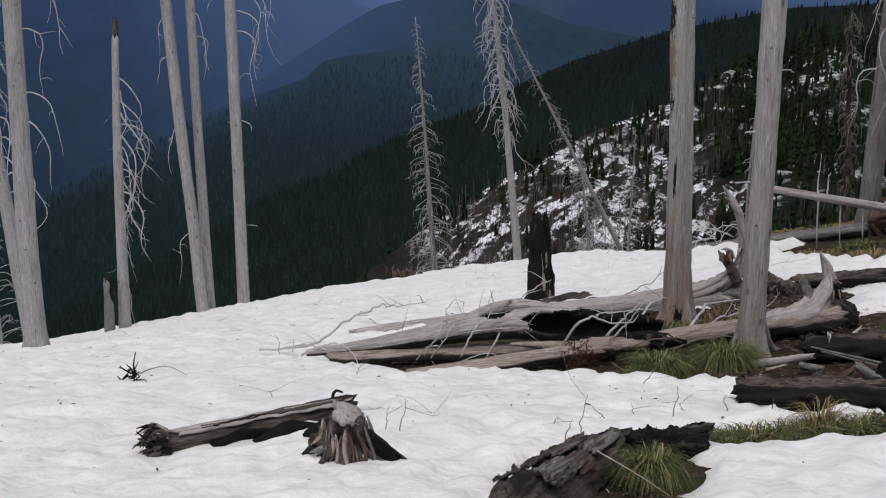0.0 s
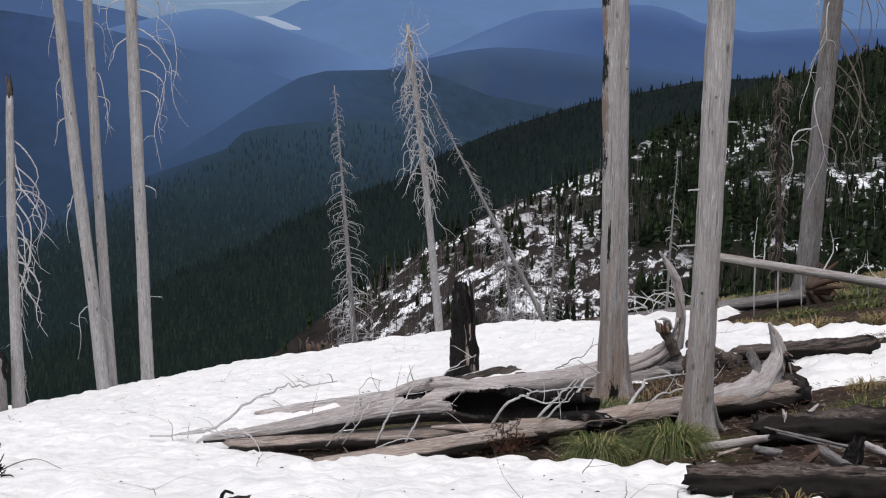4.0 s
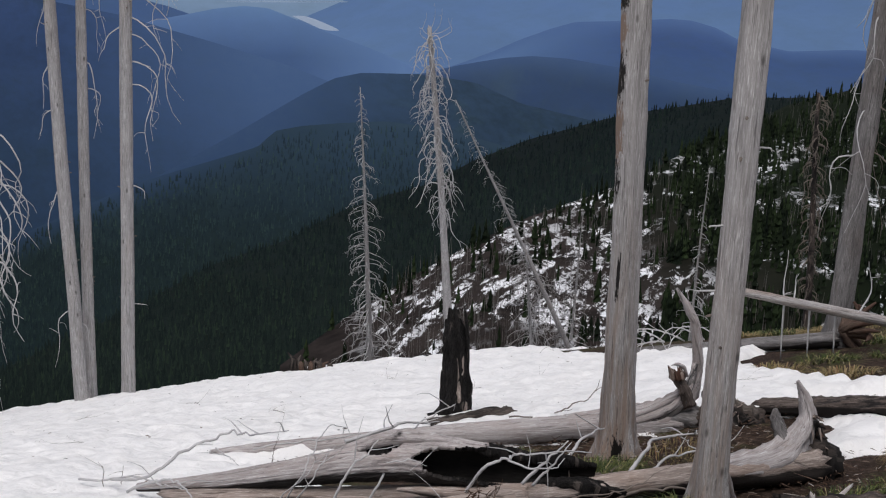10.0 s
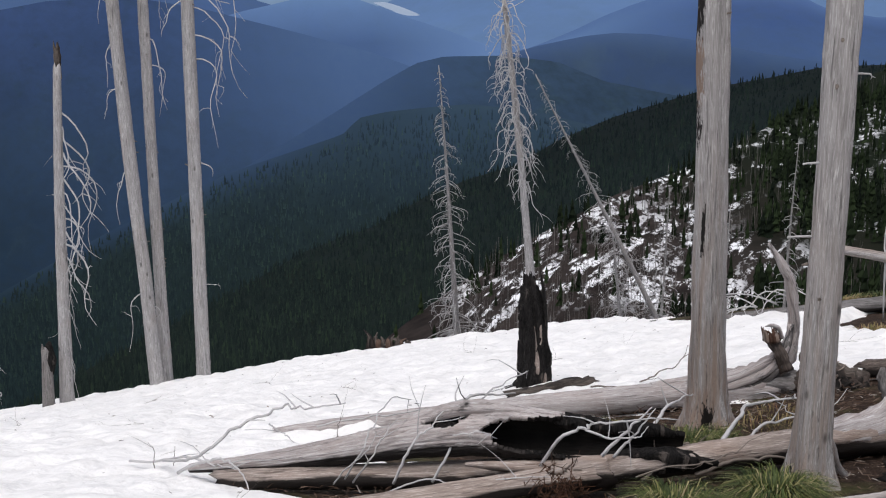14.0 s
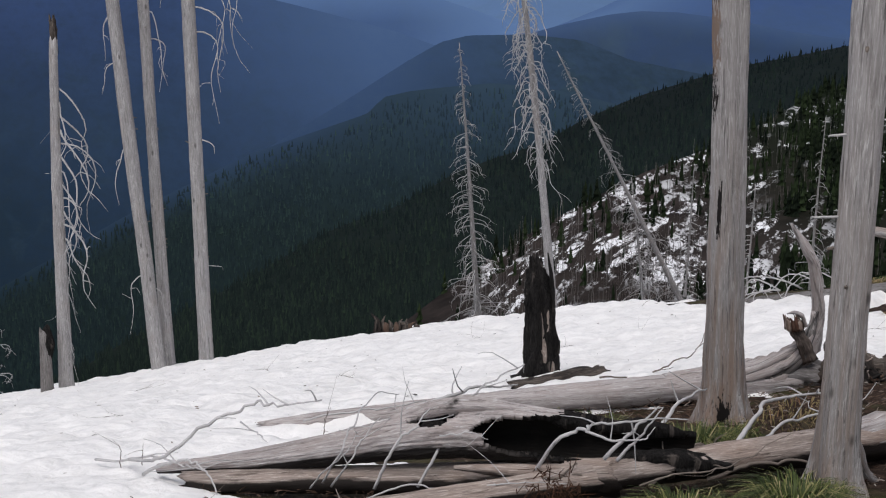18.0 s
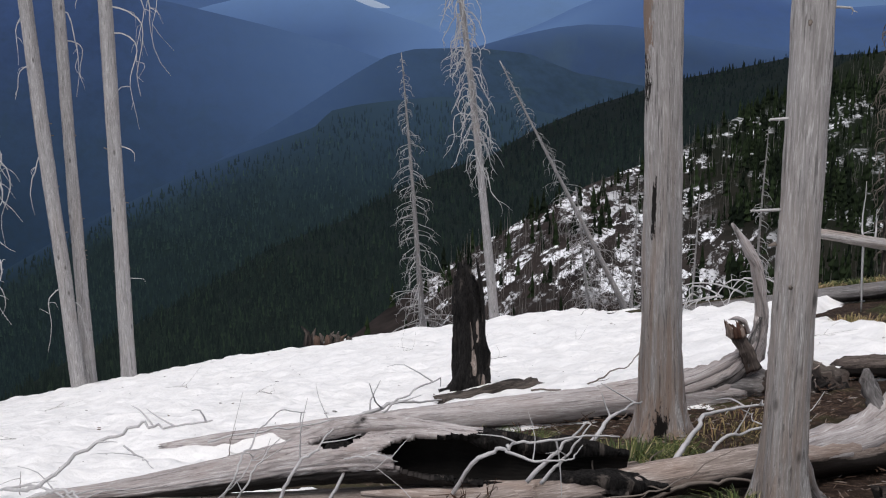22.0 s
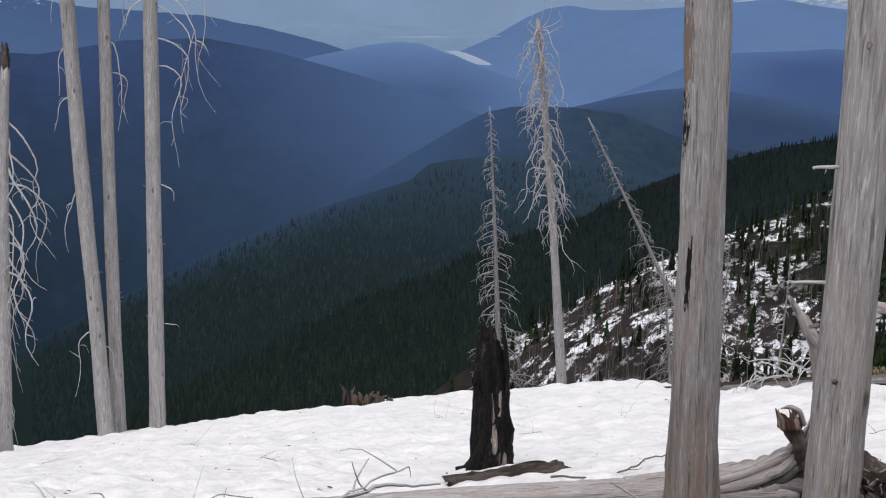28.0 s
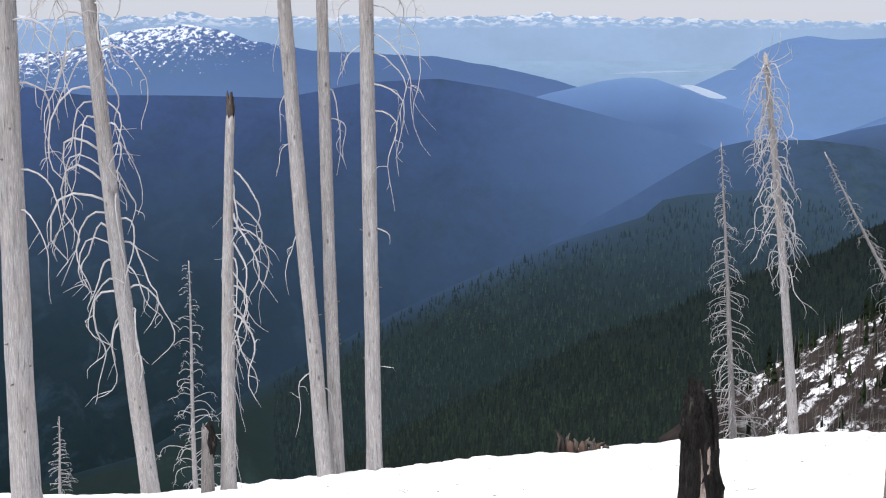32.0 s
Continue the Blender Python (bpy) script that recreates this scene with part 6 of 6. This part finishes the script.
PALE = "bleached crooked branch lying over fallen logs"
BRANCHES = (
    (((-0.25, 11.9, -2.62), (0.04, 11.4, -2.42), (0.3, 11.35, -2.27), (0.56, 11.3, -2.13), (0.75, 11.15, -2.03), (0.98, 11.01, -1.92)), 0.046, 4),
    (((0.5, 11.32, -2.16), (0.58, 11.25, -2.2), (0.66, 11.2, -2.24)), 0.024, 1),
    (((-0.1, 11.5, -2.55), (0.1, 11.3, -2.36), (0.22, 11.2, -2.31), (0.32, 11.1, -2.36), (0.4, 11.0, -2.5)), 0.042, 1),
    (((-0.5, 12.1, -2.7), (-0.2, 11.8, -2.6), (0.1, 11.5, -2.52), (0.3, 11.3, -2.45)), 0.036, 4),
    (((0.97, 11.1, -2.45), (1.1, 10.95, -2.17), (1.2, 11.2, -2.1), (1.28, 11.6, -2.12), (1.42, 11.9, -2.22)), 0.03, 2),
    (((1.02, 11.05, -2.45), (1.13, 10.95, -2.24), (1.22, 11.05, -2.13), (1.3, 11.2, -2.1)), 0.028, 2),
    (((0.9, 11.1, -2.48), (1.03, 11.0, -2.26), (1.18, 11.1, -2.14)), 0.026, 3),
    (((1.26, 10.85, -2.38), (1.36, 10.85, -2.16), (1.45, 10.88, -2.06), (1.57, 11.0, -1.98)), 0.042, 2),
    (((1.5, 10.95, -2.42), (1.62, 11.0, -2.22), (1.73, 11.25, -2.14), (1.96, 11.3, -1.94), (2.15, 11.5, -1.9)), 0.044, 3),
    (((1.62, 10.9, -2.1), (1.75, 10.86, -2.08), (1.88, 10.84, -2.1)), 0.022, 2),
    (((2.13, 10.87, -2.32), (2.25, 10.72, -2.07), (2.4, 10.65, -1.98), (2.44, 10.64, -1.93), (2.68, 10.65, -1.92), (2.95, 10.75, -1.97)), 0.052, 2),
    (((2.38, 10.66, -1.99), (2.55, 10.6, -2.03), (2.68, 10.6, -2.01), (2.74, 10.6, -1.95)), 0.034, 1),
    (((2.5, 10.75, -2.19), (2.67, 10.75, -2.0), (2.79, 10.75, -1.89)), 0.055, 0),
    (((2.56, 10.7, -2.18), (2.68, 10.7, -2.03), (2.8, 10.7, -1.88)), 0.046, 1),
    (((1.6, 10.7, -2.32), (1.95, 10.68, -2.26), (2.3, 10.68, -2.3)), 0.026, 3),
    (((1.2, 10.75, -2.4), (1.5, 10.72, -2.3), (1.85, 10.7, -2.33), (2.2, 10.7, -2.36)), 0.026, 3),
)
for i, (q, w, twigs) in enumerate(BRANCHES):
    loose("dead_branch", list(q), (0.72 if i < 4 else 0.64) * w, PALE, 101 + i, twigs)
loose("dead_branch", [(1.5, 13.1, -2.78), (1.8, 13.2, -2.73), (2.1, 13.4, -2.72), (2.35, 13.6, -2.78)], 0.05, "pale cracked limb lying over a log", 120, 2)
loose("dead_branch", [on(2.9, 11.2, 0.3), on(3.15, 11.6, 0.35), on(3.4, 12.1, 0.33)], 0.036, "grey branch lying towards a trunk", 121, 2)
loose("dead_branch", [on(2.55, 10.05, 0.2), on(2.9, 10.1, 0.3), on(3.2, 10.3, 0.33), on(3.45, 10.5, 0.34)], 0.013, "thin brown branch over grass", 122, 1, BRANCH_DARK)
loose("dead_branch", [on(3.35, 11.3, 0.06), on(3.55, 11.55, 0.2), on(3.8, 11.9, 0.24), on(4.2, 12.1, 0.22)], 0.05, "pale dead branch between the trunks", 123, 4)
loose("dead_branch", [on(3.6, 11.6, 0.04), on(3.9, 11.8, 0.12), on(4.4, 12.0, 0.1)], 0.036, "pale dead branch between the trunks", 124, 3)
loose("dead_branch", [on(3.1, 14.3, 0.1), on(3.4, 14.5, 0.08), on(3.75, 14.6, 0.1), on(4.0, 14.75, 0.16), on(4.07, 14.8, 0.3)], 0.024, "thin dark branch sticking up behind a log", 125, 2, BRANCH_DARK)
loose("dead_branch", [on(0.75, 13.3, 0.06), on(1.2, 13.35, 0.14), on(1.7, 13.4, 0.18), on(2.1, 13.6, 0.16)], 0.02, "thin curved branch over a log", 126, 1)
r = np.random.default_rng(240)
for k in range(12):
    x, a, ln = r.uniform(1.0, 3.6), r.uniform(-0.5, 0.9), r.uniform(0.35, 0.8)
    y = 10.8 + 0.1 * x + r.uniform(-0.25, 0.2)
    dx, dy, up = ln * math.cos(a), 0.5 * ln * math.sin(a), r.uniform(0.0, 0.06)
    loose("dead_branch", [on(x, y, 0.02), on(x + dx * 0.35, y + dy * 0.3, 0.06 + up), on(x + dx * 0.7, y + dy * 0.75, 0.08 + up), on(x + dx, y + dy, 0.04 + up)], r.uniform(0.02, 0.04), "grey-brown broken branch lying between the logs", 250 + k, int(r.integers(0, 3)), BRANCH_DARK)
chunk, r = log("wood_chunk", on(2.45, 14.8, 0.02), on(3.25, 15.05, 0.03), 0.04, 0.07, "broken reddish and charred wood at a stump", [WOOD_ROT], 116, 0.1, rough=0.3, splinter=0.06, sides=16, rings=24)
chunk["category"], chunk["group"] = "wood chunk", "wood slabs"
for i, (x, y, h, dx) in enumerate(((0.9, 13.0, 0.2, 0.06), (-0.3, 11.9, 0.2, -0.04), (-0.2, 11.95, 0.16, 0.03), (1.51, 7.02, 0.29, 0.03), (1.84, 7.76, 0.1, -0.12), (1.41, 7.38, 0.1, 0.03), (2.22, 7.64, 0.21, 0.02), (2.04, 7.76, 0.09, -0.06), (2.39, 7.84, 0.06, -0.08), (1.45, 7.18, 0.11, 0.04), (2.66, 7.92, 0.08, -0.01), (0.42, 7.5, 0.2, 0.03), (0.5, 7.45, 0.24, 0.04), (2.45, 9.3, 0.2, 0.14))):
    loose("twig", [on(x, y, -0.03), on(x + dx * 0.5, y + 0.02, h * 0.5), on(x + dx, y, h)], 0.011, "thin dry twig standing in the snow", 130 + i, 1, BRANCH_DARK, 4)
for i, (x, y, ln, tilt) in enumerate(((-2.2, 12.2, 0.3, 0.02), (0.35, 8.0, 0.3, 0.05), (0.83, 7.9, 0.18, 0.04), (-0.7, 14.5, 0.3, 0.03), (-2.4, 16.5, 0.28, 0.03), (-1.4, 18.3, 0.2, 0.03), (0.35, 10.1, 0.2, 0.03), (3.4, 17.2, 0.3, 0.0), (4.2, 17.6, 0.3, 0.0), (5.4, 15.2, 0.5, 0.04), (4.6, 20.3, 0.5, 0.25), (-0.3, 9.2, 0.12, 0.02), (1.1, 16.5, 0.2, 0.02), (0.1, 18.5, 0.2, 0.02), (2.4, 19.0, 0.16, 0.02))):
    a = i * 1.3
    loose("twig", [on(x, y, 0.01), on(x + ln * 0.5 * math.cos(a), y + ln * 0.3 * math.sin(a), 0.03 + tilt * 0.5), on(x + ln * math.cos(a), y + ln * 0.6 * math.sin(a), 0.02 + tilt)], 0.008, "dark dry twig lying on the snow", 160 + i, 3, BRANCH_DARK, 4)


knot = thing("dead_branch", 0, 0, 0, "small black knotted branch standing in the snow", "branch", "loose branches", m=Matrix.Translation(spot(-1.45, 10.3, 0.02)) @ Matrix.Scale(0.72, 4))
r = np.random.default_rng(190)
for k in range(16):
    a = r.uniform(0, 6.28)
    p0 = np.array([r.normal(0, 0.05), r.normal(0, 0.04), r.uniform(0, 0.14)])
    p1 = p0 + np.array([0.12 * math.cos(a), 0.08 * math.sin(a), r.uniform(-0.02, 0.14)]) if k else np.array([0.07, 0.0, 0.34])
    q = smooth_path([p0, (p0 + p1) / 2 + r.normal(0, 0.02, 3), p1], 8)
    v, f = tube(q, 0.011 * np.linspace(1, 0.4, 8), 5, 0.2, r)
    part("twig", mesh_of("twig", v, f, CHAR), knot)
q = smooth_path([(0.0, 0, 0.03), (0.2, 0.05, 0.11), (0.4, 0.08, 0.13), (0.62, 0.05, 0.03)], 16)
v, f = tube(q, 0.008 * np.linspace(1, 0.4, 16), 5, 0.1, r)
part("twig", mesh_of("twig", v, f, BRANCH_DARK), knot)


# ---- grass and litter ----
def tuft(x, y, n, length, spread, label, seed, mat=GRASS, width=0.0045, lean=(0, 0), wide=1.0):
    r = np.random.default_rng(seed)
    vs, fs = [], []
    for k in range(n):
        a, rad = r.uniform(0, 6.28), spread * math.sqrt(r.uniform())
        bx, by = rad * math.cos(a), rad * math.sin(a)
        a2 = a + r.normal(0, 0.5)
        ln = length * r.uniform(0.5, 1.15)
        out = r.uniform(0.25, 0.8) * ln * wide
        d = np.array([math.cos(a2) + lean[0], math.sin(a2) + lean[1]])
        sd = np.array([-d[1], d[0]]) / (np.linalg.norm(d) + 1e-6) * width * r.uniform(0.6, 1.3)
        z0 = float(land(x + bx, y + by) - land(x, y)) - 0.03
        at = len(vs)
        for s in (0, 0.28, 0.52, 0.78, 1.0):
            px, py = bx + d[0] * out * s**1.5, by + d[1] * out * s**1.5
            pz = z0 + ln * (1.35 * s - 1.15 * s**2.2)
            w = 1 - s * 0.9
            vs += [(px - sd[0] * w, py - sd[1] * w, pz), (px + sd[0] * w, py + sd[1] * w, pz)]
        fs += [(at + 2 * i, at + 2 * i + 1, at + 2 * i + 3, at + 2 * i + 2) for i in range(4)]
    ob = new("grass_tuft", mesh_of("grass_tuft", vs, fs, mat))
    ob.location = spot(x, y, -0.08)
    return tagged(ob, label, "grass", "grass tufts")


for i, (x, y, n, ln, sp) in enumerate(((2.74, 9.92, 1200, 0.52, 0.11), (3.3, 10.0, 1400, 0.56, 0.12), (3.02, 10.25, 300, 0.3, 0.18), (3.52, 10.3, 450, 0.38, 0.14), (3.3, 11.95, 600, 0.42, 0.2), (3.05, 12.2, 400, 0.36, 0.18), (2.5, 12.6, 450, 0.42, 0.22), (2.8, 12.75, 350, 0.36, 0.16), (3.6, 12.2, 260, 0.3, 0.16))):
    tuft(x, y, n, ln, sp, "long green grass tuft beside fallen logs", 200 + i, wide=0.85)
for i, (x, y, n, ln, sp) in enumerate(((1.68, 6.1, 1000, 0.5, 0.07), (1.58, 6.5, 260, 0.26, 0.12), (2.25, 7.12, 420, 0.2, 0.2), (2.55, 7.05, 480, 0.22, 0.22), (2.85, 7.15, 420, 0.2, 0.2), (3.05, 7.2, 420, 0.24, 0.2), (3.35, 7.22, 360, 0.2, 0.2), (2.1, 7.35, 200, 0.16, 0.14))):
    tuft(x, y, n, ln, sp, "matted green grass tuft at the snow edge", 220 + i, wide=0.6 if i == 0 else 1.3)
for i, (x, y, n, ln, sp) in enumerate(((3.05, 7.35, 120, 0.4, 0.08), (4.0, 12.5, 90, 0.25, 0.3), (5.6, 11.6, 200, 0.2, 0.16), (6.0, 12.4, 160, 0.2, 0.15), (4.3, 12.9, 90, 0.2, 0.25), (3.95, 7.75, 260, 0.3, 0.1))):
    tuft(x, y, n, ln, sp, "dry straw-coloured grass tuft", 240 + i, DRY)
r = np.random.default_rng(260)
for i in range(46):
    x, y = r.uniform(6.2, 10.5), r.uniform(13.2, 21.0)
    if snow_depth(np.array(x), np.array(y)) > 0.0:
        continue
    tuft(x, y, 220, 0.22, 0.34, "brown-green grass patch on the bank", 300 + i, DRY if i % 3 else GRASS, 0.008)
for i, (x, y) in enumerate(((5.4, 10.4), (5.8, 10.5), (5.2, 10.8), (6.1, 10.2), (4.7, 10.6))):
    tuft(x, y, 300, 0.22, 0.28, "short green grass patch behind a log", 280 + i)

r = np.random.default_rng(400)
vs, fs = [], []
for k in range(7000):
    cx, cy, rx, ry, turn = MELTED[int(r.integers(len(MELTED)))]
    a, q = r.uniform(0, 6.28), math.sqrt(r.uniform())
    x, y = cx + rx * q * math.cos(a), cy + ry * q * math.sin(a)
    z = float(land(x, y)) - 0.055 + r.uniform(0, 0.03)
    ln, w, t = r.uniform(0.012, 0.07) * (1 + 2 * (r.uniform() > 0.94)), r.uniform(0.002, 0.005), r.uniform(0, 6.28)
    d = np.array([math.cos(t), math.sin(t), r.uniform(-0.15, 0.25)]) * ln
    s = np.array([-math.sin(t), math.cos(t), 0]) * w
    p = np.array([x, y, z])
    at = len(vs)
    vs += [tuple(p - s), tuple(p + s), tuple(p + d + s * 0.5), tuple(p + d - s * 0.5), tuple(p + d * 0.5 + (0, 0, w * 1.6))]
    fs += [(at, at + 1, at + 4), (at + 1, at + 2, at + 4), (at + 2, at + 3, at + 4), (at + 3, at, at + 4)]
tagged(new("needle_litter", mesh_of("needle_litter", vs, fs, LITTER, False)), "brown needles, twigs and bark chips on bare soil", "litter", kind="stuff")
vs, fs = [], []
for k in range(650):
    x, y = r.uniform(-5, 6.5), 4.5 + 18 * r.uniform() ** 1.3
    if snow_depth(np.array(x), np.array(y)) < 0.15:
        continue
    z = float(land(x, y)) + 0.03 * fnoise(x, y, 1.9, 8) + 0.055 * fnoise(x, y, 0.55, 7) + 0.018
    ln, w, t = r.uniform(0.008, 0.045), r.uniform(0.002, 0.008), r.uniform(0, 6.28)
    d, s = np.array([math.cos(t), math.sin(t), 0]) * ln, np.array([-math.sin(t), math.cos(t), 0]) * w
    p = np.array([x, y, z])
    at = len(vs)
    vs += [tuple(p - s), tuple(p + s), tuple(p + d + s * 0.5), tuple(p + d - s * 0.5), tuple(p + d * 0.5 + (0, 0, w))]
    fs += [(at, at + 1, at + 4), (at + 1, at + 2, at + 4), (at + 2, at + 3, at + 4), (at + 3, at, at + 4)]
tagged(new("snow_debris", mesh_of("snow_debris", vs, fs, LITTER, False)), "scattered bark chips and needles on the snow", "litter", kind="stuff")
# rust-coloured dead sprig against the lowest log
sp = []
for k in range(150):
    p = np.array(on(2.2 + r.normal(0, 0.07), 10.4 + r.normal(0, 0.05), abs(r.normal(0.07, 0.07))))
    sp.append(tube([p, p + r.normal(0, 0.025, 3), p + r.normal(0, 0.04, 3)], (0.004, 0.003, 0.0015), 3, 0, None, False))
v, f = joined(sp)
o = v[0].copy()
sprig = new("dead_sprig", mesh_of("dead_sprig", v - o, f, RUST))
sprig.location = o.tolist()
tagged(sprig, "rust-brown dead sprigs leaning on a log", "twigs", kind="stuff")
